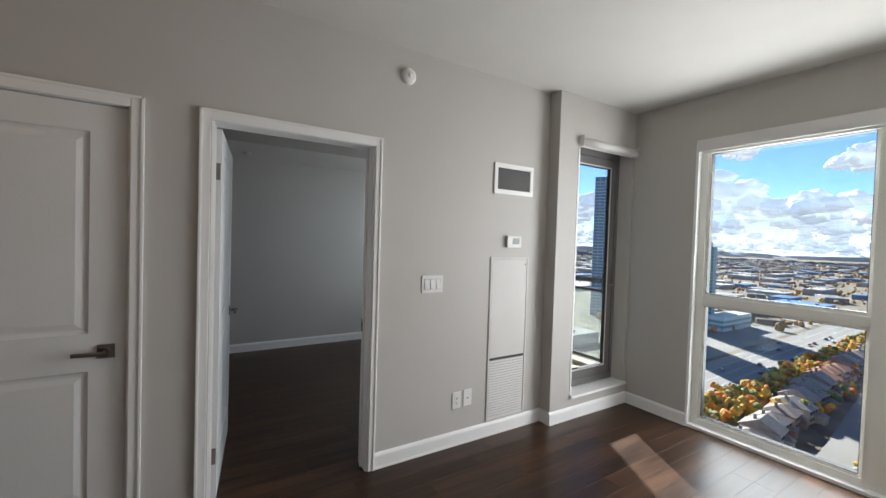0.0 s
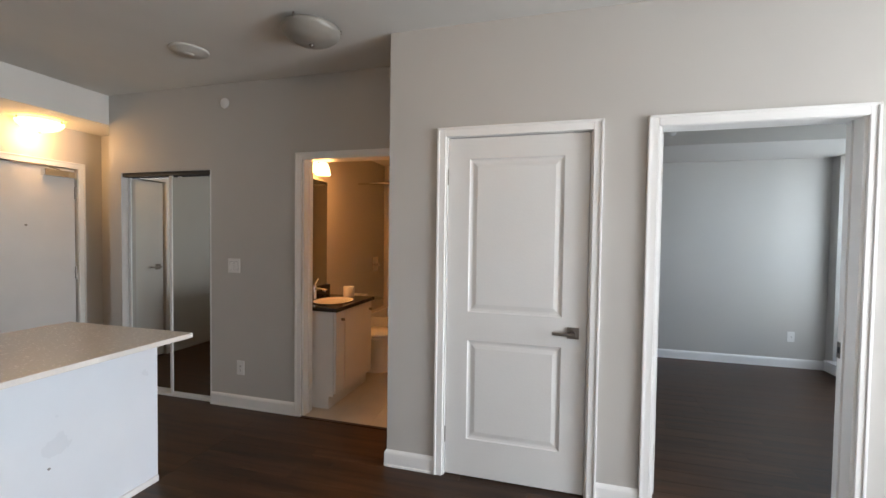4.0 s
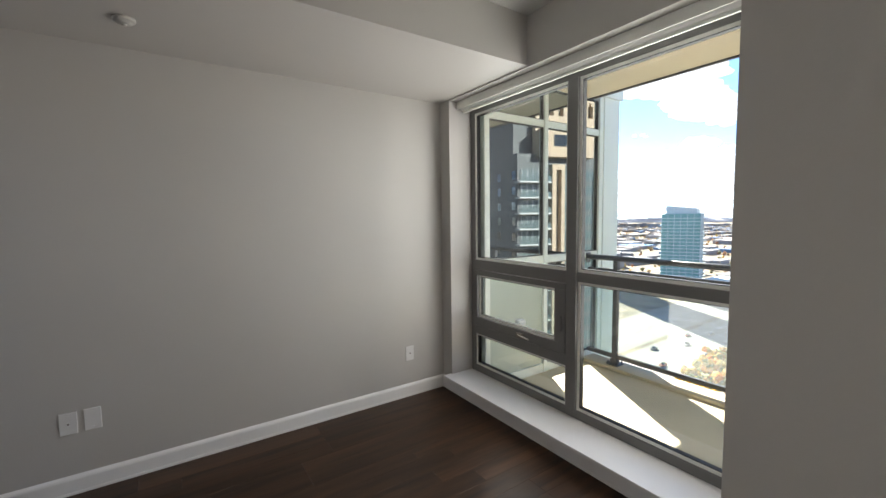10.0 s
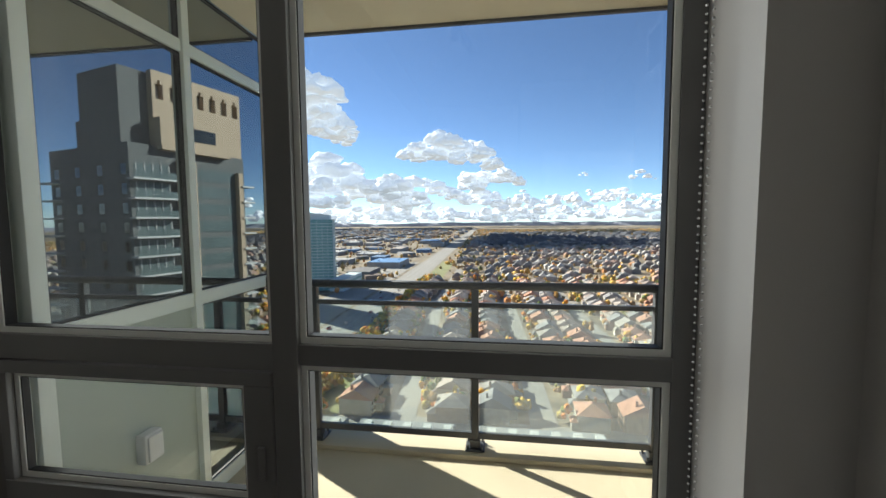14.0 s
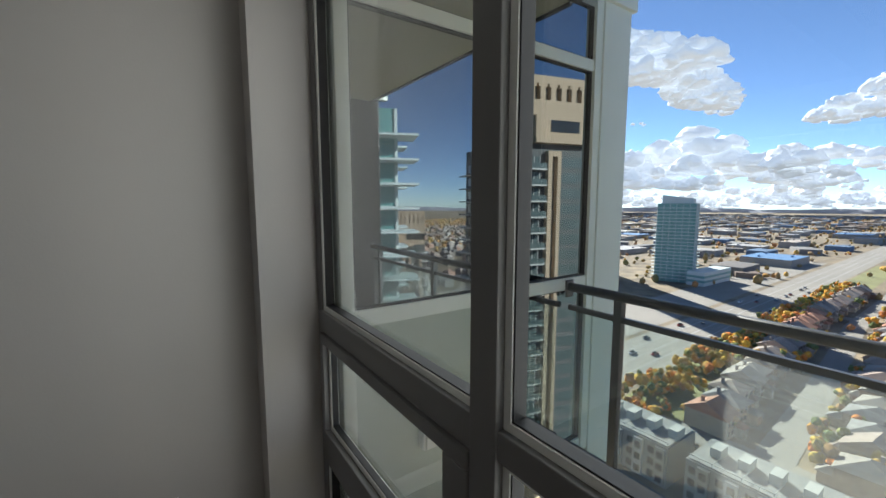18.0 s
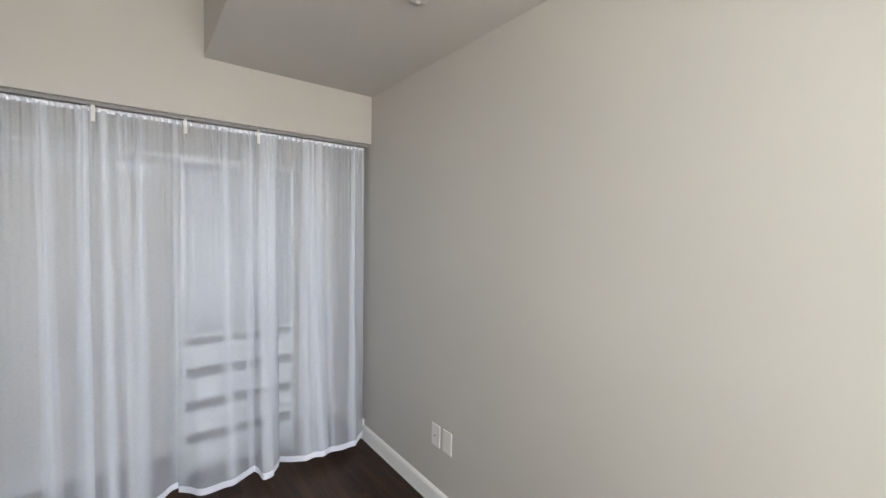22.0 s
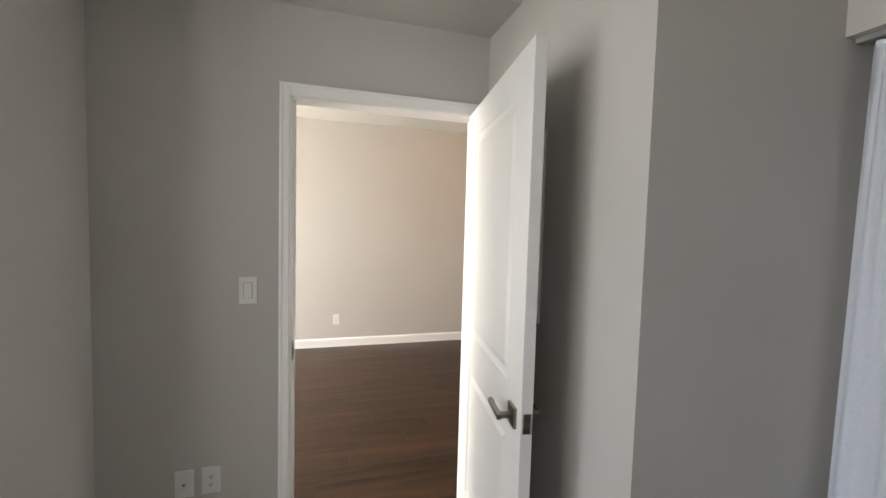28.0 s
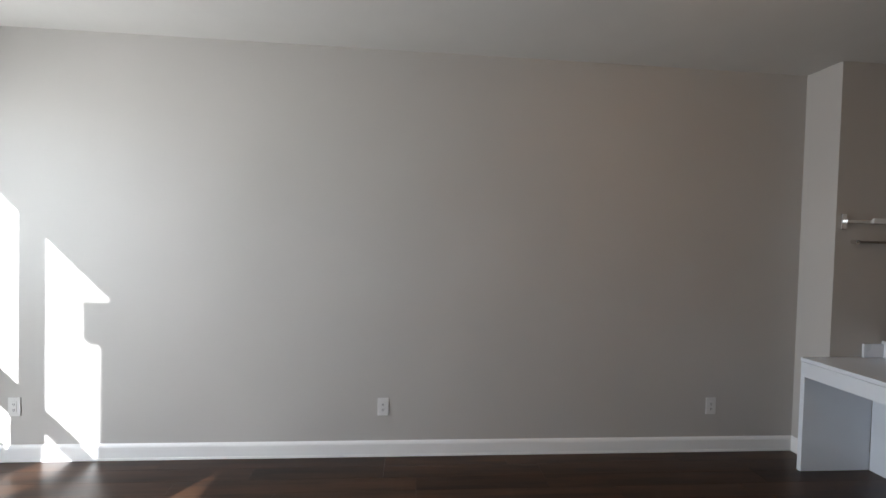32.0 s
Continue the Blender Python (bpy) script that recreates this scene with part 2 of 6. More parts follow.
def lathe(bm, x, y, profile, n=28):
    """A turned body about an upright axis; profile of (radius, height) from one end to the other."""
    rings = []
    for r, z in profile:
        rings.append([bm.verts.new((x + r * math.cos(2 * math.pi * k / n), y + r * math.sin(2 * math.pi * k / n), z)) for k in range(n)] if r > 1e-6 else [bm.verts.new((x, y, z))])
    for p, q in zip(rings, rings[1:]):
        for k in range(n):
            j = (k + 1) % n
            if len(p) == 1 and len(q) > 1:
                bm.faces.new((p[0], q[k], q[j]))
            elif len(q) == 1 and len(p) > 1:
                bm.faces.new((p[k], p[j], q[0]))
            elif len(p) > 1:
                bm.faces.new((p[k], p[j], q[j], q[k]))
    bmesh.ops.recalc_face_normals(bm, faces=bm.faces)


def quad(bm, *pts):
    return bm.faces.new([bm.verts.new(p) for p in pts])


# ---- plan ----
H = 2.695         # ceiling
T = 0.12          # inner walls
XW = 3.395        # living room window wall
YB = -2.957       # long living room wall
XB = 2.475        # bedroom window wall
YC = 3.16         # bedroom far wall
PIER = -0.06      # closet block face in the bedroom
HEADX = -0.735    # header over the curtains
DOOR_H = 2.045
YBATH = 0.45
KIT = YB + 0.24   # kitchen wall
LW = (-2.58, -0.67)   # living room window opening
YEND = 2.915      # wall at the end of the balcony
XRAIL = 4.113

wall("wall_bedroom_side", "x", 0.0, T, -1.525, 2.385, 0, H, [(-1.165, -0.333, 0, DOOR_H), (-0.01, 0.867, 0, DOOR_H)])
wall("wall_balcony_door", "x", -0.11, T, 2.385, XW + 0.14, 0, H, [(2.63, 3.36, 0.20, 2.33)])
wall("wall_hall_return", "y", -1.525, -1.405, T, YBATH, 0, H)
wall("wall_bathroom", "x", YBATH, YBATH + T, -4.47, -1.405, 0, H, [(-2.445, -1.66, 0, DOOR_H), (-4.33, -3.33, 0, 1.99)])
wall("wall_living_long", "x", YB - T, YB, -2.375, XW + 0.14, 0, H)
wall("wall_kitchen", "x", YB - T, KIT, -5.2, -2.375, 0, H)
wall("wall_living_window", "y", XW, XW + 0.14, YB, -0.11, 0, H, [(*LW, 0.02, 2.32)])
wall("wall_entry", "y", -5.15, -5.0, YB, 0.87, 0, H, [(-0.42, 0.53, 0, 2.06)])
wall("wall_entry_side", "x", 0.75, 0.87, -5.0, -4.35, 0, H)
wall("wall_entry_return", "y", -4.47, -4.35, YBATH + T, 0.75, 0, H)
solid("wall_corridor", boxes((-5.6, -5.15, -0.5, 0.6, 0, 2.2)), M_WALL, "plain wall behind the entry door", "wall")
solid("wall_closet_back", boxes((-4.34, -3.3, 0.66, 0.70, 0, 2.1)), M_WALL, "plain wall at the back of the hall closet", "wall")
solid("ceiling_living", boxes((-5.15, XW + 0.14, YB - T, YBATH + T, H, H + 0.1)), M_CEIL, "white painted ceiling", "ceiling")
solid("ceiling_entry", boxes((-5.0, -4.47, KIT, 0.75, 2.43, H - 0.002)), M_CEIL, "lowered white entry ceiling", "ceiling")

wall("wall_bedroom_far", "x", YC, YC + T, -1.45, 2.75, 0, H)
wall("wall_bedroom_closet_block", "x", T, 1.194, -1.405, PIER, 0, H)
wall("wall_fan_closet", "x", T, 0.705, 1.605, XB, 0, H)
wall("wall_bedroom_window", "y", XB, 2.74, T, YC, 0, H, [(0.90, 3.03, 0.14, 2.385)])
wall("wall_alcove_back", "y", -1.45, -1.35, 1.194, YC, 0, H, mat=M_CEIL, label="white painted back wall of the closet")
wall("wall_alcove_header", "y", HEADX - 0.1, HEADX, 1.194, YC, 2.078, H)
solid("ceiling_bedroom", boxes((-1.45, 2.75, YBATH + T + 0.001, YC + T, H, H + 0.1)), M_CEIL, "white painted bedroom ceiling", "ceiling")
wall("soffit_far", "x", 2.175, YC, HEADX, XB, 2.395, H - 0.002, label="boxed bulkhead painted light grey")
wall("soffit_door", "x", T, 0.455, PIER, 1.605, 2.43, H - 0.002, label="boxed bulkhead over the door painted light grey")

wall("wall_bath_left", "y", -2.87, -2.75, YBATH + T, 3.2, 0, H)
wall("wall_bath_right", "y", -1.57, -1.45, YBATH + T, 3.2, 0, H)
wall("wall_bath_back", "x", 2.76, 2.86, -2.75, -1.57, 0, H)
solid("ceiling_bath", boxes((-2.75, -1.57, YBATH + T, 3.1, 2.40, 2.45)), M_CEIL, "white bathroom ceiling", "ceiling")

# ---- trim ----
def baseboard(name, runs):
    """Skirting along wall faces: rows of (x0, y0, x1, y1, nx, ny), with the normal out of the wall."""
    bm = bmesh.new()
    prof = [(0.0, 0.0), (0.016, 0.0), (0.016, 0.012), (0.013, 0.014), (0.013, 0.082), (0.010, 0.092), (0.004, 0.100), (0.0, 0.104)]
    for x0, y0, x1, y1, nx, ny in runs:
        ends = []
        for x, y in ((x0, y0), (x1, y1)):
            ends.append([bm.verts.new((x + nx * d, y + ny * d, z)) for d, z in prof])
        n = len(prof)
        for k in range(n):
            j = (k + 1) % n
            bm.faces.new((ends[0][k], ends[0][j], ends[1][j], ends[1][k]))
        bm.faces.new(ends[0])
        bm.faces.new(ends[1][::-1])
    bmesh.ops.recalc_face_normals(bm, faces=bm.faces)
    return solid(name, bm, M_TRIM, "white painted baseboard", "baseboard")


def casing(name, x0, x1, top, face, n, width=0.058, left=True, right=True, wl=None, wr=None, axis="x"):
    """Door trim round an opening, on a wall face whose normal points n along the other axis; three boards with a back band and a bead."""
    th = base(name, 0, 0, 0, "white painted door casing", "door casing", kind="structure")

    def bar(nm, a0, a1, z0, z1):
        bm = bmesh.new()
        d = sorted((face, face + n * 0.016))
        box(bm, a0, a1, d[0], d[1], z0, z1, bevel=0.003) if axis == "x" else box(bm, d[0], d[1], a0, a1, z0, z1, bevel=0.003)
        return bm
    lw = width if wl is None else wl
    rw = width if wr is None else wr
    if left:
        bm = bar("side", x0 - lw, x0 - 0.006, 0, top + width)
        part("casing_side", bm, M_TRIM, th)
    if right:
        part("casing_side", bar("side", x1 + 0.006, x1 + rw, 0, top + width), M_TRIM, th)
    part("casing_head", bar("head", x0 - 0.0055, x1 + 0.0055, top + 0.006, top + width), M_TRIM, th)
    bm = bmesh.new()
    for a0, a1, z0, z1 in ([(x0 - lw, x0 - lw + 0.014, 0, top + width + 0.003)] if left else []) + ([(x1 + rw - 0.014, x1 + rw, 0, top + width + 0.003)] if right else []) + [(x0 - lw, x1 + rw, top + width - 0.011, top + width + 0.003)]:
        d = sorted((face + n * 0.012, face + n * 0.022))
        box(bm, a0, a1, d[0], d[1], z0, z1, bevel=0.003) if axis == "x" else box(bm, d[0], d[1], a0, a1, z0, z1, bevel=0.003)
    part("back_band", bm, M_TRIM, th)
    return th


def jamb(name, x0, x1, top, c0, c1, stop, axis="x"):
    """The lining of an opening, with a stop strip."""
    th = base(name, 0, 0, 0, "white painted door jamb", "door jamb", kind="structure")

    def b(a0, a1, d0, d1, z0, z1):
        return boxes((a0, a1, d0, d1, z0, z1)) if axis == "x" else boxes((d0, d1, a0, a1, z0, z1))
    part("jamb_side", b(x0 - 0.002, x0 + 0.012, c0 - 0.001, c1 + 0.001, 0, top), M_TRIM, th)
    part("jamb_side", b(x1 - 0.012, x1 + 0.002, c0 - 0.001, c1 + 0.001, 0, top), M_TRIM, th)
    part("jamb_head", b(x0 + 0.012, x1 - 0.012, c0 - 0.001, c1 + 0.001, top - 0.006, top + 0.006), M_TRIM, th)
    part("door_stop_strip", b(x0 + 0.012, x0 + 0.022, *stop, 0, top - 0.006), M_TRIM, th)
    part("door_stop_strip", b(x1 - 0.022, x1 - 0.012, *stop, 0, top - 0.006), M_TRIM, th)
    return th


def panel_leaf(th, w, h, thick, panels, mat=None):
    """A moulded door leaf from x 0 to w, front face at y 0 and back at thick, with sunk and raised panels (x0, x1, z0, z1) on both faces."""
    bm = bmesh.new()
    xs = sorted({0, w, *[p[0] for p in panels], *[p[1] for p in panels]})
    zs = sorted({0, h, *[p[2] for p in panels], *[p[3] for p in panels]})
    for side, d in ((0.0, 1), (thick, -1)):
        for xa, xb in zip(xs, xs[1:]):
            for za, zb in zip(zs, zs[1:]):
                if any(p[0] <= xa and xb <= p[1] and p[2] <= za and zb <= p[3] for p in panels):
                    continue
                quad(bm, (xa, side, za), (xb, side, za), (xb, side, zb), (xa, side, zb))
        for x0, x1, z0, z1 in panels:
            rings = []
            for inset, depth in ((0, 0), (0.006, 0.006), (0.016, 0.009), (0.024, 0.009), (0.048, 0.003), (0.052, 0.003)):
                y = side + d * depth
                rings.append([(x0 + inset, y, z0 + inset), (x1 - inset, y, z0 + inset), (x1 - inset, y, z1 - inset), (x0 + inset, y, z1 - inset)])
            for p, q in zip(rings, rings[1:]):
                for k in range(4):
                    j = (k + 1) % 4
                    quad(bm, p[k], p[j], q[j], q[k])
            quad(bm, *rings[-1])
    quad(bm, (0, 0, 0), (0, thick, 0), (0, thick, h), (0, 0, h))
    quad(bm, (w, 0, 0), (w, thick, 0), (w, thick, h), (w, 0, h))
    quad(bm, (0, 0, 0), (w, 0, 0), (w, thick, 0), (0, thick, 0))
    quad(bm, (0, 0, h), (w, 0, h), (w, thick, h), (0, thick, h))
    bmesh.ops.remove_doubles(bm, verts=bm.verts, dist=1e-5)
    bmesh.ops.recalc_face_normals(bm, faces=bm.faces)
    return part("door_leaf", bm, mat or M_DOOR, th)


def lever(th, x, z, y, d, towards):
    """A lever handle on a square rose; d: which way it stands out, towards: which way the lever points."""
    rose = part("handle", boxes((x - 0.032, x + 0.032, *sorted((y, y + d * 0.009)), z - 0.032, z + 0.032), bevel=0.002), M_NICKEL, th, "satin nickel lever handle on a square rose")
    bm = bmesh.new()
    cyl(bm, (x, y + d * 0.009, z), (x, y + d * 0.045, z), 0.011, 14)
    part("spindle", bm, M_NICKEL, rose, smooth=False)
    bm = boxes((*sorted((x + towards * -0.013, x + towards * 0.115)), *sorted((y + d * 0.040, y + d * 0.056)), z - 0.010, z + 0.008), bevel=0.004)
    for v in bm.verts:
        if (v.co.x - x) * towards > 0.06:
            v.co.y -= d * 0.006
    part("lever", bm, M_NICKEL, rose)


def hinges(th, x, y, zs):
    for z in zs:
        bm = boxes((x - 0.014, x + 0.001, y - 0.004, y + 0.004, z - 0.045, z + 0.045), bevel=0.001)
        cyl(bm, (x - 0.007, y - 0.006, z - 0.05), (x - 0.007, y - 0.006, z + 0.05), 0.006, 10)
        part("hinge", bm, M_NICKEL, th, "satin nickel butt hinge")


PANELS = [(0.135, 0.675, 0.995, 1.905), (0.135, 0.675, 0.225, 0.825)]
closet_door = turned("door_1", pose(-1.150, 0.016, 0.008), "closed white two-panel closet door with a nickel lever", "door", kind="structure")
panel_leaf(closet_door, 0.8015, 2.027, 0.035, [(a - 0.006, b - 0.006, c, d) for a, b, c, d in PANELS])
lever(closet_door, 0.731, 0.912, 0.0, -1, -1)
hinges(closet_door, 0.0, 0.0, (0.24, 1.80))
W2 = 0.862
bed_door = turned("door_2", pose(0.042, T + 0.022, 0.008, 0, 0, 82), "open white two-panel bedroom door with nickel levers", "door", kind="structure")
panel_leaf(bed_door, W2, 2.027, 0.035, [(0.14, W2 - 0.14, z0, z1) for _, _, z0, z1 in PANELS])
lever(bed_door, W2 - 0.07, 0.912, 0.0, -1, -1)
lever(bed_door, W2 - 0.07, 0.912, 0.035, 1, -1)
part("latch_plate", boxes((W2 - 0.0005, W2 + 0.002, 0.006, 0.029, 0.885, 0.945)), M_NICKEL, bed_door, "nickel latch plate")
part("latch_bolt", boxes((W2 + 0.002, W2 + 0.012, 0.011, 0.024, 0.905, 0.925), bevel=0.002), M_NICKEL, bed_door)
for z in (0.24, 1.80):
    bm = boxes((-0.003, 0.0, 0.005, 0.031, z - 0.045, z + 0.045), bevel=0.001)
    part("hinge", bm, M_NICKEL, bed_door, "satin nickel butt hinge")
casing("trim_closet_door", -1.156, -0.342, 2.035, 0.0, -1)
jamb("trim_closet_jamb", -1.165, -0.333, DOOR_H, 0.0, T, (0.052, 0.064))
casing("trim_bedroom_door", -0.010, 0.862, 2.035, 0.0, -1, wr=0.048)
casing("trim_bedroom_door_inside", -0.010, 0.862, 2.035, T, 1, wl=0.04, wr=0.048)
jamb("trim_bedroom_jamb", -0.01, 0.867, DOOR_H, 0.0, T, (0.068, 0.080))
tagged(solid("strike_plate", boxes((0.851, 0.8555, 0.085, 0.118, 0.87, 0.95)), M_NICKEL, "satin nickel strike plate on the jamb", "strike plate", "thing"))
tagged(solid("strike_hole", boxes((0.8495, 0.853, 0.094, 0.110, 0.895, 0.925)), M_GASKET, "dark latch hole in the strike plate", "strike plate", "thing"))
casing("trim_bath_door", -2.445, -1.66, 2.035, YBATH, -1)
jamb("trim_bath_jamb", -2.445, -1.66, DOOR_H, YBATH, YBATH + T, (0.51, 0.522))

baseboard("baseboard_living", [
    (-1.525, 0, -1.214, 0, 0, -1), (-0.284, 0, -0.068, 0, 0, -1), (0.911, 0, 2.385, 0, 0, -1), (2.385, 0, 2.385, -0.11, -1, 0),
    (2.372, -0.11, XW, -0.11, 0, -1), (XW, -0.11, XW, LW[1], -1, 0), (XW, LW[0], XW, YB, -1, 0), (XW, YB, -2.375, YB, 0, 1),
    (-2.375, YB, -2.375, KIT, 1, 0), (-2.36, KIT, -5.0, KIT, 0, 1), (-1.525, -0.013, -1.525, YBATH, -1, 0), (-2.503, YBATH, -3.33, YBATH, 0, -1), (-4.33, YBATH, -4.47, YBATH, 0, -1)])
baseboard("baseboard_bedroom", [
    (0.911, T, 1.605, T, 0, 1), (1.605, T, 1.605, 0.705, -1, 0), (1.592, 0.705, XB, 0.705, 0, 1), (XB, 0.705, XB, YC, -1, 0), (XB, YC, -1.35, YC, 0, -1),
    (PIER, T, PIER, 1.194, 1, 0), (PIER + 0.013, 1.194, -1.35, 1.194, 0, 1), (-1.35, 1.194, -1.35, YC, 1, 0)])


# ---- wall plates ----
def plate(kind, x, y, z, rz, w=0.072, h=0.118, gangs=1, label=""):
    """A cover plate on a wall: decora switch, outlet or blank. It faces -y before it is turned by rz."""
    name = {"switch": "light_switch", "outlet": "wall_outlet", "blank": "cover_plate", "jack": "cable_jack"}[kind]
    cat = {"switch": "light switch", "outlet": "outlet", "blank": "cover plate", "jack": "cable jack"}[kind]
    th = turned(name, pose(x, y, z, 0, 0, rz), label or {"switch": "white rocker light switch on the wall", "outlet": "white duplex outlet low on the wall", "blank": "white blank cover plate on the wall", "jack": "white cable jack plate on the wall"}[kind], cat)
    part("plate", boxes((-w / 2, w / 2, -0.006, 0, -h / 2, h / 2), bevel=0.002), M_WHITE, th)
    for g in range(gangs):
        cx = (g - (gangs - 1) / 2) * 0.046
        if kind == "switch":
            bm = boxes((cx - 0.0165, cx + 0.0165, -0.010, -0.005, -0.033, 0.033), bevel=0.0015)
            for v in bm.verts:
                v.co.y += 0.003 * (v.co.z / 0.033)
            part("rocker", bm, M_WHITE, th)
            bm = boxes((cx - 0.0185, cx + 0.0185, -0.0066, -0.0058, -0.035, -0.033), (cx - 0.0185, cx + 0.0185, -0.0066, -0.0058, 0.033, 0.035), (cx - 0.0185, cx - 0.0165, -0.0066, -0.0058, -0.033, 0.033), (cx + 0.0165, cx + 0.0185, -0.0066, -0.0058, -0.033, 0.033))
            part("rocker_gap", bm, M_SHADE, th)
        elif kind == "outlet":
            part("insert", boxes((-0.0165, 0.0165, -0.008, -0.005, -0.033, 0.033), bevel=0.001), M_WHITE, th)
            for s in (-0.017, 0.017):
                part("socket", boxes((-0.006, -0.003, -0.0086, -0.0078, s - 0.005, s + 0.004), (0.003, 0.006, -0.0086, -0.0078, s - 0.005, s + 0.004), (-0.002, 0.002, -0.0086, -0.0078, s - 0.011, s - 0.007)), M_GASKET, th)
        elif kind == "jack":
            bm = bmesh.new()
            cyl(bm, (0, -0.006, 0), (0, -0.014, 0), 0.005, 10)
            part("socket", bm, M_NICKEL, th)
    for s in (-h / 2 + 0.018, h / 2 - 0.018):
        bm = bmesh.new()
        cyl(bm, (0, -0.0058, s), (0, -0.0072, s), 0.0028, 8)
        part("screw", bm, M_WHITE, th)
    return th


M_SHADE = material("joint_and_shade_grey", (0.25, 0.25, 0.25), 0.7, vary=0.0)
plate("switch", 1.306, 0, 1.172, 0, w=0.168, gangs=3, label="white three-gang rocker light switch on the grey wall")
plate("outlet", 1.538, 0, 0.326, 0)
plate("jack", 1.634, 0, 0.330, 0, label="white cable jack plate beside the outlet")
plate("switch", -3.094, YBATH, 1.187, 0, w=0.118, gangs=2, label="white two-gang light switch beside the mirrored closet")
plate("outlet", -3.03, YBATH, 0.335, 0)
plate("outlet", 0.574, YB, 0.332, 180)
plate("outlet", -1.744, YB, 0.325, 180)
plate("outlet", 2.86, YB, 0.345, 180, label="white outlet low on the wall in the sunlight")
plate("jack", 2.142, YC, 0.355, 0, label="white cable jack plate near the window corner")
plate("jack", 0.068, YC, 0.390, 0)
plate("blank", 0.168, YC, 0.392, 0)
plate("switch", 1.035, T, 1.195, 180, label="white rocker light switch beside the bedroom door")
plate("jack", 1.285, T, 0.360, 180)
plate("outlet", 1.182, T, 0.364, 180)
plate("outlet", -2.85, KIT, 1.185, 180)

# ---- wall things, living room ----
th = turned("smoke_detector", pose(1.078, 0, 2.52), "round white detector high on the grey wall", "detector")
bm = bmesh.new()
lathe(bm, 0, 0, [(0, -0.03), (0.028, -0.03), (0.046, -0.024), (0.052, -0.012), (0.053, 0)], 32)
bmesh.ops.rotate(bm, cent=(0, 0, 0), matrix=Matrix.Rotation(radians(-90), 3, "X"), verts=bm.verts)
part("housing", bm, M_WHITE, th, smooth=True)
bm = bmesh.new()
lathe(bm, 0, 0, [(0, -0.034), (0.014, -0.033), (0.017, -0.029)], 20)
bmesh.ops.rotate(bm, cent=(0, 0, 0), matrix=Matrix.Rotation(radians(-90), 3, "X"), verts=bm.verts)
part("sensor_cap", bm, M_WHITE, th, smooth=True)

th = base("wall_vent", 1.815, 0, 1.833, "white supply air grille with dark slots", "vent")
x0, x1, z0, z1 = 1.815, 2.208, 1.836, 2.068
part("frame", boxes((x0, x1, -0.012, 0, z1 - 0.035, z1), (x0, x1, -0.012, 0, z0, z0 + 0.035), (x0, x0 + 0.032, -0.012, 0, z0 + 0.035, z1 - 0.035), (x1 - 0.032, x1, -0.012, 0, z0 + 0.035, z1 - 0.035), bevel=0.002), M_TRIM, th)
part("backing", boxes((x0 + 0.03, x1 - 0.03, -0.002, -0.001, z0 + 0.03, z1 - 0.03)), M_GASKET, th)
for k in range(13):
    z = z0 + 0.041 + k * 0.0125
    bm = boxes((x0 + 0.032, x1 - 0.032, -0.010, -0.003, z - 0.0016, z + 0.0016))
    part("slat", bm, M_FRAME, th)
bm = bmesh.new()
for k in range(21):
    x = x0 + 0.045 + k * 0.0152
    box(bm, x - 0.001, x + 0.001, -0.0045, -0.0035, z0 + 0.035, z1 - 0.035)
part("upright_slats", bm, M_FRAME, th)

th = base("thermostat", 2.02, 0, 1.43, "white thermostat with a grey display", "thermostat")
part("housing", boxes((1.947, 2.092, -0.026, 0, 1.432, 1.522), bevel=0.006), M_WHITE, th)
part("display", boxes((2.0, 2.068, -0.0275, -0.0255, 1.458, 1.504)), material("lcd", (0.20, 0.23, 0.21), 0.25, vary=0.0), th, "grey liquid crystal display")
part("button_strip", boxes((2.0, 2.068, -0.028, -0.0255, 1.442, 1.450), bevel=0.001), M_WHITE, th)

M_PANEL = material("panel_paint", (0.56, 0.55, 0.53), 0.45, vary=0.02)
th = base("access_panel", 1.81, 0, 0.10, "painted fan-coil access panel with a louvred return grille", "access panel")
x0, x1 = 1.81, 2.195
part("frame", boxes((x0, x0 + 0.016, -0.008, 0, 0.106, 1.356), (x1 - 0.016, x1, -0.008, 0, 0.106, 1.356), (x0 + 0.016, x1 - 0.016, -0.008, 0, 1.34, 1.356), (x0 + 0.016, x1 - 0.016, -0.008, 0, 0.106, 0.124), bevel=0.0015), M_PANEL, th)
part("door_panel", boxes((x0 + 0.019, x1 - 0.019, -0.006, 0, 0.590, 1.337), bevel=0.001), M_PANEL, th)
part("slot", boxes((x0 + 0.019, x1 - 0.019, -0.003, -0.001, 0.572, 0.590)), M_GASKET, th)
part("backing", boxes((x0 + 0.018, x1 - 0.018, -0.002, -0.0005, 0.124, 0.572)), M_SHADE, th)
for k in range(22):
    z = 0.134 + k * 0.0202
    bm = boxes((x0 + 0.019, x1 - 0.019, -0.008, -0.006, z - 0.007, z + 0.007))
    for v in bm.verts:
        v.co.y += 0.004 if v.co.z > z else 0.0
    part("louvre", bm, M_PANEL, th)
bm = bmesh.new()
cyl(bm, (x1 - 0.035, -0.006, 1.30), (x1 - 0.035, -0.010, 1.30), 0.007, 12)
part("lock", bm, M_NICKEL, th)

# ---- windows ----
def bars(th, name, rows, mat, bevel=0.003, label=""):
    for r in rows:
        part(name, boxes(r, bevel=bevel), mat, th, label)


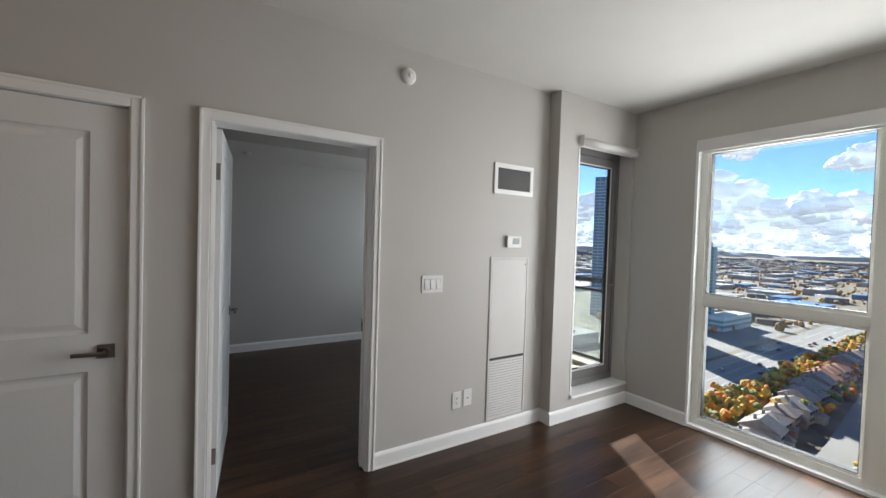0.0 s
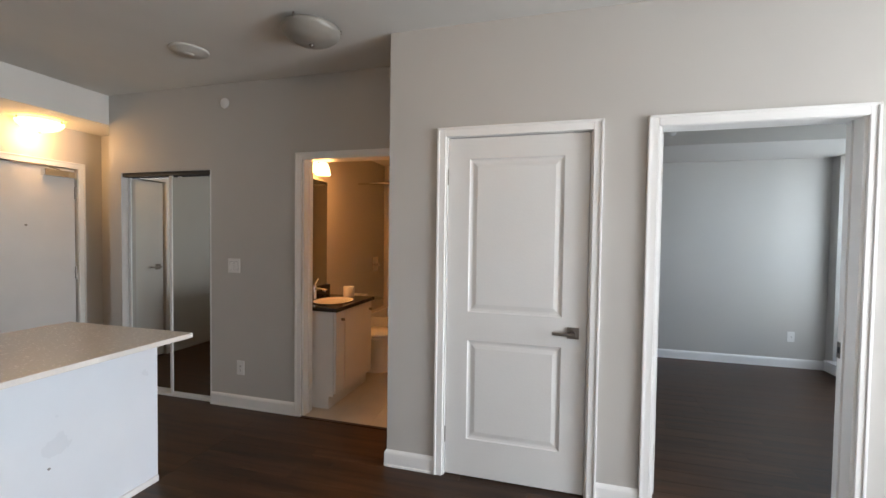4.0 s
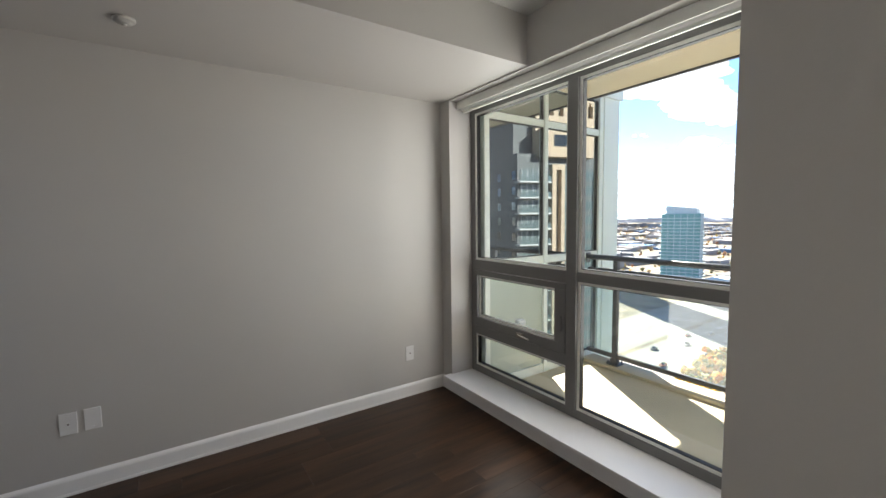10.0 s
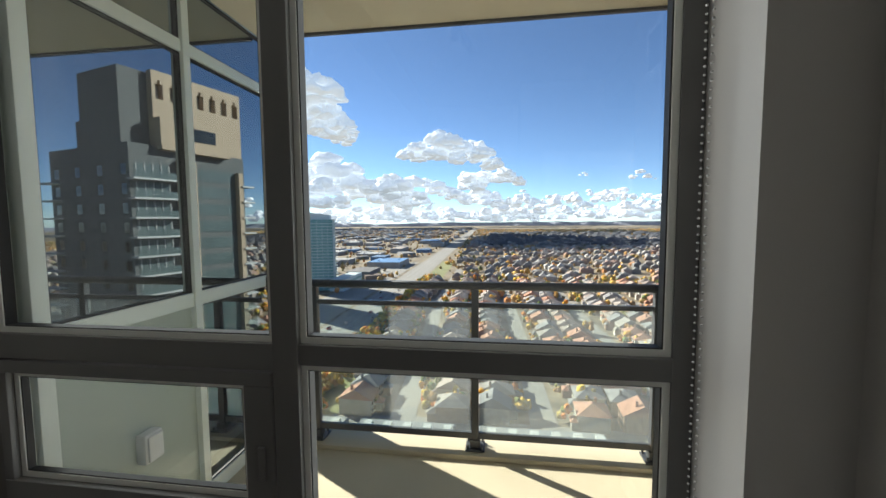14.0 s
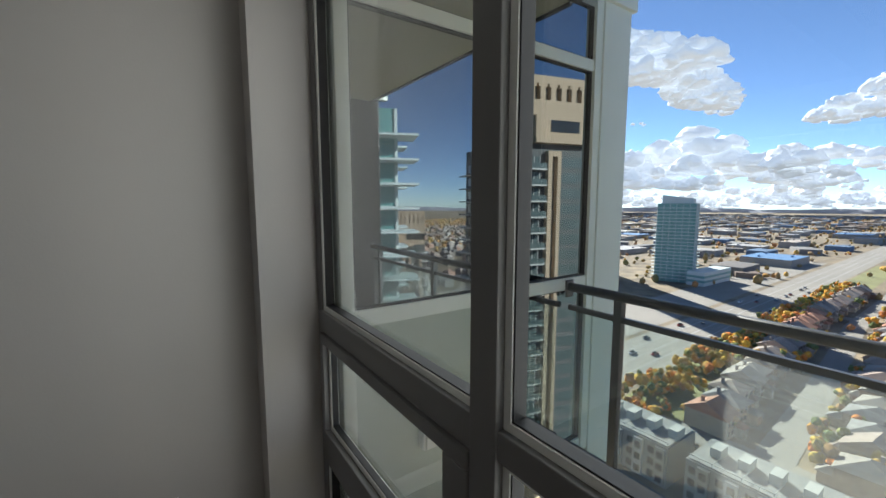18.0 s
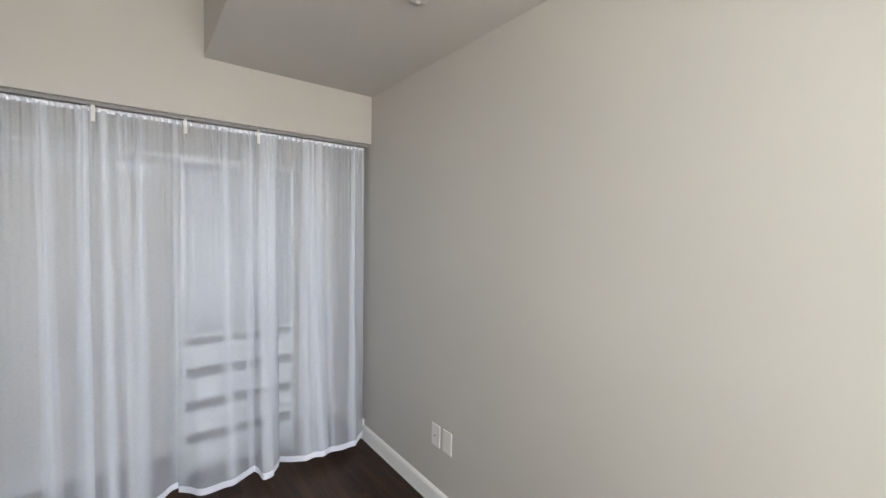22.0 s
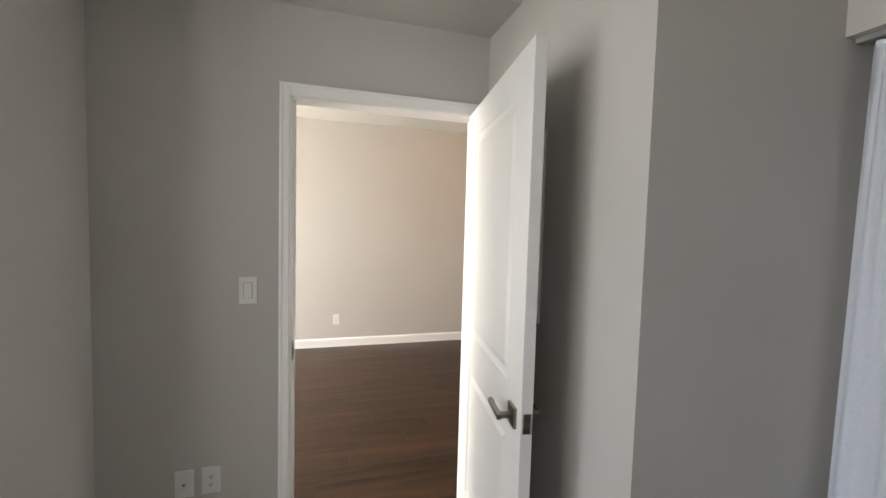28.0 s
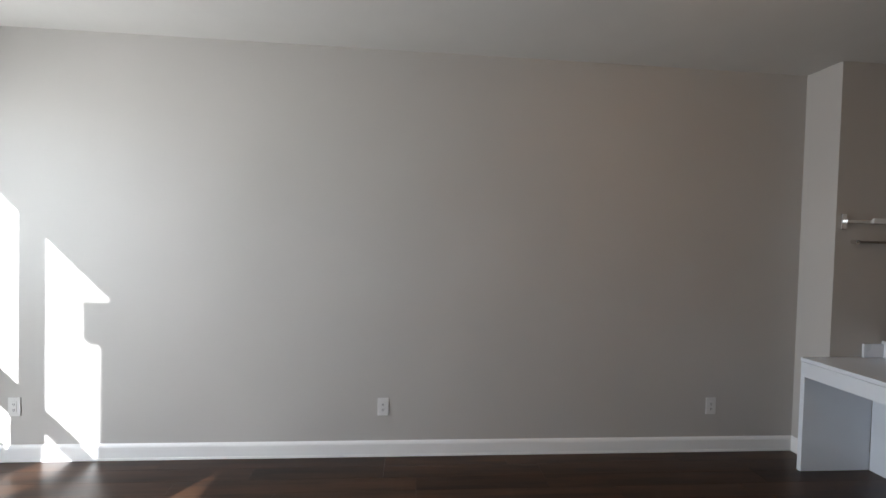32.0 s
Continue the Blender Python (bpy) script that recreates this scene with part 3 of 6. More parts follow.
def pane_set(th, x0, x1, rects, mat=None, bead=0.018, axis="x"):
    """Glass lights in the plane between x0 and x1: for each (y0, y1, z0, z1) a pane, a pale bead round it and a dark gasket line."""
    xm = x1 - 0.007
    for y0, y1, z0, z1 in rects:
        def bx(a0, a1, b0, b1, c0, c1):
            return (a0, a1, b0, b1, c0, c1) if axis == "x" else (b0, b1, a0, a1, c0, c1)
        g = part("pane", boxes(bx(xm - 0.003, xm + 0.003, y0, y1, z0, z1)), mat or M_GLASS, th, "clear glass pane")
        g.visible_shadow = False
        bm = boxes(bx(x0, x1, y0 - 0.001, y0 + bead, z0, z1), bx(x0, x1, y1 - bead, y1 + 0.001, z0, z1), bx(x0, x1, y0 + bead, y1 - bead, z0 - 0.001, z0 + bead), bx(x0, x1, y0 + bead, y1 - bead, z1 - bead, z1 + 0.001))
        part("glazing_bead", bm, M_FRAMEW, th, "pale glazing bead")
        q = bead + 0.004
        bm = boxes(bx(x0 + 0.004, x1 - 0.004, y0 + bead, y0 + q, z0 + bead, z1 - bead), bx(x0 + 0.004, x1 - 0.004, y1 - q, y1 - bead, z0 + bead, z1 - bead), bx(x0 + 0.004, x1 - 0.004, y0 + q, y1 - q, z0 + bead, z0 + q), bx(x0 + 0.004, x1 - 0.004, y0 + q, y1 - q, z1 - q, z1 - bead))
        part("gasket", bm, M_GASKET, th)


# bedroom window: a wide light beside a narrower stack with a vent sash
bw = base("window_1", 2.69, 1.95, 0.14, "grey framed bedroom window with a vent sash", "window", kind="structure")
FX = (2.69, 2.74)
bars(bw, "frame_bar", [(*FX, 2.975, 3.03, 0.14, 2.385), (*FX, 0.90, 0.955, 0.14, 2.385), (*FX, 0.955, 2.975, 2.30, 2.385), (*FX, 0.955, 2.975, 0.14, 0.20),
                       (2.675, 2.74, 1.945, 2.022, 0.20, 2.30), (2.68, 2.74, 0.955, 1.945, 1.042, 1.102), (2.68, 2.74, 2.022, 2.975, 1.022, 1.102), (2.68, 2.74, 2.022, 2.975, 0.475, 0.545)], M_FRAME)
pane_set(bw, 2.695, 2.735, [(0.955, 1.945, 1.102, 2.30), (0.955, 1.945, 0.20, 1.042), (2.022, 2.975, 1.102, 2.30), (2.022, 2.975, 0.20, 0.475)])
sash = part("vent_sash", boxes((2.672, 2.73, 2.027, 2.97, 0.55, 0.62), (2.672, 2.73, 2.027, 2.97, 0.977, 1.017), (2.672, 2.73, 2.027, 2.115, 0.62, 0.977), (2.672, 2.73, 2.935, 2.97, 0.62, 0.977), bevel=0.004), M_FRAME, bw, "hinged vent sash")
pane_set(bw, 2.695, 2.725, [(2.115, 2.935, 0.62, 0.977)])
bm = boxes((2.655, 2.672, 2.40, 2.46, 0.565, 0.60), bevel=0.003)
cyl(bm, (2.652, 2.44, 0.585), (2.640, 2.32, 0.578), 0.007, 10)
part("crank_handle", bm, M_NICKEL, bw, "folding crank handle")
part("sash_lock", boxes((2.66, 2.672, 2.05, 2.072, 0.70, 0.80), bevel=0.004), M_FRAME, bw)
bm = boxes((2.40, 2.692, 0.88, 3.05, 0.118, 0.142), bevel=0.004)
part("window_sill", bm, M_TRIM, bw, "white painted sill")
blind = base("roller_blind", 2.60, 1.95, 2.30, "rolled-up blind under a grey valance with a bead chain", "roller blind")
bm = bmesh.new()
cyl(bm, (2.60, 0.93, 2.345), (2.60, 3.01, 2.345), 0.032, 18)
part("roll", bm, M_WHITE, blind, smooth=True)
bm = boxes((2.545, 2.555, 0.91, 3.025, 2.325, 2.385), (2.545, 2.66, 0.91, 3.025, 2.385 - 0.006, 2.385 - 0.001), bevel=0.002)
part("valance", bm, M_FRAMEW, blind)
part("bottom_bar", boxes((2.592, 2.608, 0.94, 3.0, 2.298, 2.316), bevel=0.003), M_FRAMEW, blind)
bm = bmesh.new()
for k in range(95):
    z = 2.32 - k * 0.0185
    bmesh.ops.create_icosphere(bm, subdivisions=1, radius=0.0032, matrix=Matrix.Translation((2.60, 0.932, z)))
    bmesh.ops.create_icosphere(bm, subdivisions=1, radius=0.0032, matrix=Matrix.Translation((2.62, 0.937, z)))
part("bead_chain", bm, M_WHITE, blind)

# living room window
lw = base("window_2", XW + 0.1, -1.6, 0.02, "tall living room window with a mullion and transoms", "window", kind="structure")
LX = (XW + 0.045, XW + 0.115)
y0, y1 = LW
MUL = (-1.815, -1.685)
bars(lw, "frame_bar", [(*LX, y1 - 0.055, y1, 0.02, 2.32), (*LX, y0, y0 + 0.055, 0.02, 2.32), (*LX, y0 + 0.055, y1 - 0.055, 2.255, 2.32), (*LX, y0 + 0.055, y1 - 0.055, 0.02, 0.075),
                       (LX[0] - 0.01, LX[1], *MUL, 0.075, 2.255), (*LX, MUL[1], y1 - 0.055, 1.02, 1.085), (*LX, y0 + 0.055, MUL[0], 1.0, 1.085), (*LX, y0 + 0.055, MUL[0], 0.475, 0.545)], M_FRAMEW)
pane_set(lw, LX[0] + 0.01, LX[1] - 0.005, [(MUL[1], y1 - 0.055, 1.085, 2.255), (MUL[1], y1 - 0.055, 0.075, 1.02), (y0 + 0.055, MUL[0], 1.085, 2.255), (y0 + 0.055, MUL[0], 0.075, 0.475)])
part("vent_sash", boxes((LX[0] - 0.012, LX[1], y0 + 0.06, MUL[0] - 0.005, 0.55, 0.62), (LX[0] - 0.012, LX[1], y0 + 0.06, MUL[0] - 0.005, 0.935, 0.995), (LX[0] - 0.012, LX[1], y0 + 0.06, y0 + 0.13, 0.62, 0.935), (LX[0] - 0.012, LX[1], MUL[0] - 0.075, MUL[0] - 0.005, 0.62, 0.935), bevel=0.004), M_FRAMEW, lw)
pane_set(lw, LX[0] + 0.01, LX[1] - 0.005, [(y0 + 0.13, MUL[0] - 0.075, 0.62, 0.935)])
part("window_sill", boxes((XW - 0.006, LX[0] + 0.004, y0 + 0.002, y1 - 0.002, 0.0, 0.026), bevel=0.003), M_TRIM, lw)
th = base("window_casing", XW, -1.6, 0.0, "pale trim strip beside the living room window", "window trim", kind="structure")
part("jamb_strip", boxes((XW - 0.004, LX[0], y1 - 0.004, y1 + 0.018, 0.0, 2.325), bevel=0.002), M_TRIM, th)
part("jamb_strip", boxes((XW - 0.004, LX[0], y0 - 0.018, y0 + 0.004, 0.0, 2.325), bevel=0.002), M_TRIM, th)
th = base("roller_blind", XW - 0.02, -1.6, 2.24, "rolled-up white blind over the living room window", "roller blind")
part("valance", boxes((XW - 0.012, XW - 0.002, y0 - 0.01, y1 + 0.01, 2.25, 2.345), bevel=0.003), M_WHITE, th)
bm = bmesh.new()
cyl(bm, (XW + 0.02, y0 + 0.01, 2.285), (XW + 0.02, y1 - 0.01, 2.285), 0.026, 16)
part("roll", bm, M_WHITE, th, smooth=True)
part("bottom_bar", boxes((XW + 0.012, XW + 0.028, y0 + 0.02, y1 - 0.02, 2.232, 2.25), bevel=0.003), M_WHITE, th)

# balcony door
bd = base("door_3", 2.99, 0.03, 0.2, "glazed grey balcony door with a raised sill", "door", kind="structure")
DX = (2.64, 3.35)
bars(bd, "frame_bar", [(2.63, 2.655, 0.02, 0.10, 0.20, 2.33), (3.325, 3.375, 0.02, 0.10, 0.20, 2.33), (2.655, 3.325, 0.02, 0.10, 2.27, 2.33), (2.655, 3.325, 0.02, 0.10, 0.20, 0.26)], M_FRAME)
bars(bd, "stile", [(2.657, 2.69, 0.03, 0.08, 0.262, 2.268), (3.265, 3.322, 0.03, 0.08, 0.262, 2.268), (2.69, 3.265, 0.03, 0.08, 0.262, 0.33), (2.69, 3.265, 0.03, 0.08, 2.20, 2.268)], M_FRAME)
pane_set(bd, 0.035, 0.075, [(2.69, 3.265, 0.33, 2.20)], axis="y", bead=0.012)
bm = boxes((3.277, 3.307, 0.018, 0.03, 1.02, 1.16), bevel=0.003)
cyl(bm, (3.292, 0.02, 1.10), (3.292, -0.03, 1.10), 0.008, 10)
cyl(bm, (3.292, -0.028, 1.10), (3.192, -0.034, 1.10), 0.008, 10)
part("handle", bm, M_NICKEL, bd, "nickel lever handle")
bm = boxes((3.27, 3.315, 0.08, 0.10, 1.0, 1.2), bevel=0.004)
cyl(bm, (3.292, 0.10, 1.12), (3.292, 0.15, 1.12), 0.009, 10)
cyl(bm, (3.292, 0.148, 1.12), (3.185, 0.152, 1.12), 0.009, 10)
part("handle", bm, M_RAIL, bd, "dark outside lever handle")
part("sill", boxes((2.615, 3.375, -0.135, 0.02, 0.178, 0.202), bevel=0.004), M_TRIM, bd, "white painted raised sill")
part("jamb_lining", boxes((2.612, 2.631, -0.114, 0.02, 0.202, 2.345), bevel=0.002), M_TRIM, bd)
th = base("roller_blind", 3.0, -0.13, 2.3, "small rolled-up white blind over the balcony door", "roller blind")
bm = bmesh.new()
cyl(bm, (2.625, -0.125, 2.325), (3.375, -0.125, 2.325), 0.033, 16)
part("roll", bm, M_WHITE, th, smooth=True)
part("bracket", boxes((3.375, 3.385, -0.16, -0.11, 2.28, 2.37), bevel=0.003), M_WHITE, th)
part("bracket", boxes((2.618, 2.626, -0.16, -0.11, 2.28, 2.37), bevel=0.003), M_WHITE, th)
part("bottom_bar", boxes((2.64, 3.36, -0.108, -0.096, 2.285, 2.305), bevel=0.003), M_WHITE, th)

# ---- balcony ----
solid("balcony_floor", boxes((2.74, XRAIL + 0.10, T, YEND, -0.25, -0.03)), M_CONC, "stained bare concrete balcony floor", "floor")
solid("balcony_ledge", boxes((XRAIL - 0.10, XRAIL + 0.11, T, YEND, -0.03, 0.0), bevel=0.006), M_CONC, "raised concrete edge of the balcony", "floor")
solid("balcony_ceiling", boxes((2.74, XRAIL + 0.02, 0.30, YEND, 2.62, 2.9), (2.74, 3.54, T, 0.30, 2.62, 2.9)), M_CREAM, "cream painted balcony soffit", "ceiling")
solid("soffit_drip", boxes((XRAIL - 0.012, XRAIL + 0.012, 0.30, YEND, 2.604, 2.62)), M_RAIL, "dark drip edge of the balcony soffit", "trim")
solid("wall_balcony_base", boxes((2.742, 2.76, T, YEND, -0.03, 0.14)), M_EXT, "pale green cladding under the window", "wall")
M_FIN = material("charcoal_panel", (0.0035, 0.004, 0.005), 0.4, vary=0.0, spec=0.05)
fin = base("wall_balcony_fin", 3.9, 0.1, 0, "charcoal clad fin wall closing the balcony", "wall", kind="structure")
part("fin_panel", boxes((3.545, 4.21, 0.20, 0.262, -3.0, 2.655), bevel=0.004), M_FIN, fin)
part("return_wall", boxes((3.545, 3.62, -0.10, 0.198, -3.0, 2.9)), M_EXT, fin)
part("edge_strip", boxes((4.212, 4.222, 0.198, 0.266, -3.0, 2.655)), M_RAIL, fin)
part("fin_cap", boxes((3.545, 4.325, 0.19, 0.28, 2.658, 2.9), bevel=0.006), M_EXT, fin)
end = base("wall_balcony_end", 3.6, YEND, 0, "glazed end wall of the balcony with pale green panels", "wall", kind="structure")
EY = (YEND, YEND + 0.07)
bars(end, "frame_bar", [(2.745, 2.80, *EY, -0.03, 2.62), (3.455, 3.50, EY[0] - 0.01, EY[1], -0.03, 2.62), (4.27, 4.33, EY[0] - 0.01, EY[1], -0.03, 2.75),
                        (2.80, 3.455, *EY, 1.02, 1.09), (3.50, 4.27, *EY, 1.02, 1.09), (2.80, 3.455, *EY, 2.27, 2.33), (3.50, 4.27, *EY, 2.27, 2.33), (2.80, 3.455, *EY, -0.03, 0.05), (3.50, 4.27, *EY, -0.03, 0.05)], M_EXT)
for r in ((2.80, 3.455, 1.09, 2.27), (3.50, 4.27, 1.09, 2.27), (2.80, 3.455, 2.33, 2.62), (3.50, 4.27, 2.33, 2.62), (3.50, 4.27, 0.05, 1.02)):
    g = part("pane", boxes((r[0], r[1], YEND + 0.025, YEND + 0.035, r[2], r[3])), M_DARKGL, end, "dark reflective glass")
    g.visible_shadow = r[0] < 3.2 or r[2] > 1.0
    part("gasket", boxes((r[0], r[0] + 0.008, YEND + 0.010, YEND + 0.025, r[2], r[3]), (r[1] - 0.008, r[1], YEND + 0.010, YEND + 0.025, r[2], r[3]), (r[0], r[1], YEND + 0.012, YEND + 0.024, r[2], r[2] + 0.008), (r[0], r[1], YEND + 0.012, YEND + 0.024, r[3] - 0.008, r[3])), M_GASKET, end)
part("spandrel", boxes((2.80, 3.455, YEND + 0.02, YEND + 0.04, 0.05, 1.02)), M_SPAN, end, "pale green spandrel panel")
part("pier", boxes((4.33, 4.59, EY[0] - 0.02, EY[1] + 0.4, -3.0, 2.66), (4.31, 4.62, EY[0] - 0.04, EY[1] + 0.42, 2.66, 2.80), bevel=0.006), M_EXT, end, "pale green corner pier")
part("back_wall", boxes((2.74, 3.50, EY[1] + 0.02, EY[1] + 0.4, -3.0, 4.0), (3.50, 4.33, EY[1] + 0.02, EY[1] + 0.4, -3.0, 0.0), (3.50, 4.33, EY[1] + 0.02, EY[1] + 0.4, 1.06, 2.80), (3.50, 4.58, EY[1] + 0.02, EY[1] + 0.4, 2.80, 4.0)), M_EXT, end)
th = base("weatherproof_outlet", 3.15, YEND, 0.4, "white weatherproof outlet cover on the spandrel", "outlet")
part("cover", boxes((3.10, 3.19, YEND - 0.03, YEND + 0.02, 0.40, 0.53), bevel=0.008), M_WHITE, th)
part("lid", boxes((3.108, 3.182, YEND - 0.042, YEND - 0.03, 0.41, 0.52), bevel=0.006), M_WHITE, th)

rail = base("balcony_railing", XRAIL, 1.5, 0, "dark metal balcony railing with glass panels", "railing")
RY = (0.266, YEND - 0.01)
bm = bmesh.new()
cyl(bm, (XRAIL, RY[0], 1.04), (XRAIL, RY[1], 1.04), 0.026, 16)
part("top_rail", bm, M_RAIL, rail, smooth=True)
part("middle_rail", boxes((XRAIL - 0.014, XRAIL + 0.014, *RY, 0.905, 0.935), bevel=0.004), M_RAIL, rail)
part("bottom_rail", boxes((XRAIL - 0.014, XRAIL + 0.014, *RY, 0.06, 0.10), bevel=0.004), M_RAIL, rail)
posts = (2.59, 1.535, 0.468)
for y in posts:
    post = part("post", boxes((XRAIL - 0.022, XRAIL + 0.022, y - 0.022, y + 0.022, 0.0, 1.02), bevel=0.004), M_RAIL, rail)
    part("base_plate", boxes((XRAIL - 0.06, XRAIL + 0.06, y - 0.06, y + 0.06, 0.0, 0.012), (XRAIL - 0.032, XRAIL + 0.032, y - 0.032, y + 0.032, 0.012, 0.06), bevel=0.003), M_RAIL, post)
    for dx, dy in ((-0.045, -0.045), (0.045, -0.045), (-0.045, 0.045), (0.045, 0.045)):
        bm = bmesh.new()
        cyl(bm, (XRAIL + dx, y + dy, 0.012), (XRAIL + dx, y + dy, 0.035), 0.008, 8)
        part("bolt", bm, M_RAIL, post)
edges = [RY[0], *sorted(posts), RY[1]]
for a, b in zip(edges, edges[1:]):
    g = part("glass_panel", boxes((XRAIL - 0.004, XRAIL + 0.004, a + 0.03, b - 0.03, 0.10, 0.905)), M_RAILGL, rail, "tinted glass panel")
    g.visible_shadow = False
for a in (YEND - 0.012, 0.265):
    part("end_bracket", boxes((XRAIL - 0.03, XRAIL + 0.03, a, a + 0.012, 0.98, 1.08), bevel=0.003), M_RAIL, rail)

# ---- ceiling and lamps, living room ----
def dome_lamp(x, y, z, r, mat, label):
    th = base("ceiling_lamp", x, y, z, label, "ceiling lamp")
    bm = bmesh.new()
    lathe(bm, x, y, [(0, z), (r * 0.55, z), (r * 0.55, z - 0.025), (r * 0.5, z - 0.03)], 32)
    part("canopy", bm, M_WHITE, th, smooth=True)
    bm = bmesh.new()
    prof = [(r * math.cos(a), z - 0.028 - 0.085 * math.sin(a)) for a in [k * math.pi / 2 / 8 for k in range(9)]]
    prof = [(r * 0.94, z - 0.024), *prof[:-1], (0, z - 0.113)]
    lathe(bm, x, y, prof, 36)
    part("shade", bm, mat, th, "frosted glass bowl", smooth=True)
    bm = bmesh.new()
    lathe(bm, x, y, [(0, z - 0.113), (0.012, z - 0.114), (0.012, z - 0.122), (0.006, z - 0.130), (0, z - 0.131)], 12)
    part("finial", bm, M_NICKEL, th, smooth=True)
    for a in (0.5, 2.6, 4.7):
        bm = bmesh.new()
        cyl(bm, (x + r * math.cos(a), y + r * math.sin(a), z - 0.034), (x + r * math.cos(a), y + r * math.sin(a), z - 0.012), 0.006, 8)
        part("clip", bm, M_NICKEL, th)
    return th


M_FROST = material("frosted_glass_bowl", (0.26, 0.25, 0.225), 0.35, vary=0.06, scale=12)
M_WARM = glowing("lit_frosted_bowl", (1.0, 0.45, 0.07), 0.6)
M_HOT = glowing("lit_entry_bowl", (1.0, 0.52, 0.12), 0.9)
dome_lamp(-1.95, -0.20, H, 0.17, M_FROST, "unlit frosted glass bowl lamp on the ceiling")
dome_lamp(-1.13, -1.60, H, 0.17, M_WARM, "lit amber glass bowl lamp on the ceiling")
dome_lamp(-4.86, 0.16, 2.43, 0.16, M_HOT, "lit amber bowl lamp on the entry ceiling")
lamp("bulb_living", -1.13, -1.60, H - 0.16, 0.7, 0.08, (1.0, 0.62, 0.28))
lamp("bulb_entry", -4.86, 0.16, 2.27, 1.0, 0.08, (1.0, 0.56, 0.22))


def ceiling_disc(name, x, y, z, r, label, category):
    th = base(name, x, y, z, label, category)
    bm = bmesh.new()
    lathe(bm, x, y, [(0, z), (r, z), (r, z - 0.008), (r * 0.92, z - 0.016), (r * 0.8, z - 0.014), (r * 0.72, z - 0.022), (0, z - 0.026)], 32)
    part("housing", bm, M_DISC, th, smooth=True)
    bm = bmesh.new()
    lathe(bm, x, y, [(0, z - 0.0265), (r * 0.25, z - 0.027), (r * 0.25, z - 0.031), (0, z - 0.032)], 20)
    part("centre", bm, M_DISC, th, smooth=True)


M_DISC = material("greyed_plastic", (0.50, 0.49, 0.46), 0.5, vary=0.03)
ceiling_disc("ceiling_speaker", -2.95, -0.11, H, 0.12, "round pale air valve on the living room ceiling", "air valve")
ceiling_disc("smoke_alarm", 0.70, 1.56, H, 0.07, "round pale alarm on the bedroom ceiling", "smoke alarm")


def wall_sprinkler(x, y, z, rz):
    th = turned("sprinkler_cap", pose(x, y, z, 0, 0, rz), "round white sprinkler cover on the wall", "sprinkler")
    bm = bmesh.new()
    lathe(bm, 0, 0, [(0, -0.014), (0.036, -0.012), (0.042, -0.006), (0.043, 0)], 24)
    bmesh.ops.rotate(bm, cent=(0, 0, 0), matrix=Matrix.Rotation(radians(-90), 3, "X"), verts=bm.verts)
    part("cover", bm, M_WHITE, th, smooth=True)


wall_sprinkler(-3.187, YBATH, 2.534, 0)
wall_sprinkler(0.60, 2.175, 2.535, 0)
ceiling_disc("sprinkler_cap", 0.45, 2.75, 2.395, 0.045, "round pale sprinkler cover under the bulkhead", "sprinkler")

# track light in the bedroom
tl = base("spot_light", 1.22, 1.63, H, "dark nickel ceiling spot fitting with small lamp heads", "spot light")
bm = bmesh.new()
lathe(bm, 1.22, 1.63, [(0, H), (0.055, H), (0.055, H - 0.018), (0.045, H - 0.026), (0, H - 0.028)], 24)
part("canopy", bm, M_NICKEL, tl, smooth=True)
bm = bmesh.new()
cyl(bm, (1.22, 1.63, H - 0.028), (1.22, 1.63, H - 0.07), 0.009, 10)
cyl(bm, (1.14, 1.60, H - 0.07), (1.30, 1.66, H - 0.07), 0.009, 10)
part("arm", bm, M_NICKEL, tl)
for x, y, dx, dy in ((1.14, 1.60, -0.02, -0.03), (1.22, 1.63, 0.03, -0.04), (1.30, 1.66, 0.03, 0.0)):
    bm = bmesh.new()
    cyl(bm, (x, y, H - 0.065), (x + dx * 0.4, y + dy * 0.4, H - 0.10), 0.007, 8)
    cyl(bm, (x + dx * 0.4, y + dy * 0.4, H - 0.098), (x + dx, y + dy, H - 0.165), 0.019, 14, 0.026)
    part("lamp_head", bm, M_NICKEL, tl)

# ---- mirrored hall closet ----
mc = base("mirror_closet", -3.83, YBATH, 0, "sliding mirrored closet doors in white frames", "closet")
M_ALU = material("white_aluminium", (0.72, 0.73, 0.72), 0.3, vary=0.02)
M_TEAL = material("green_glass_edge", (0.05, 0.16, 0.14), 0.2, vary=0.0)
part("track", boxes((-4.33, -3.33, YBATH + 0.015, YBATH + 0.10, 0.0, 0.018), bevel=0.002), M_ALU, mc)
part("head_track", boxes((-4.33, -3.33, YBATH + 0.012, YBATH + 0.11, 1.955, 1.99), bevel=0.002), M_GASKET, mc)
for a, b, d in ((-4.325, -3.72, 0.065), (-3.80, -3.335, 0.025)):
    leaf = part("mirror_door", boxes((a + 0.028, b - 0.028, YBATH + d, YBATH + d + 0.006, 0.045, 1.94)), M_MIRROR, mc, "mirror panel")
    part("stile", boxes((a, a + 0.03, YBATH + d - 0.006, YBATH + d + 0.012, 0.02, 1.955), bevel=0.004), M_ALU, leaf)
    part("stile", boxes((b - 0.03, b, YBATH + d - 0.006, YBATH + d + 0.012, 0.02, 1.955), bevel=0.004), M_ALU, leaf)
    part("rail", boxes((a + 0.03, b - 0.03, YBATH + d - 0.004, YBATH + d + 0.012, 0.02, 0.045)), M_ALU, leaf)
    part("edge", boxes((b - 0.032, b - 0.028, YBATH + d - 0.003, YBATH + d, 0.05, 1.94)), M_TEAL, leaf)
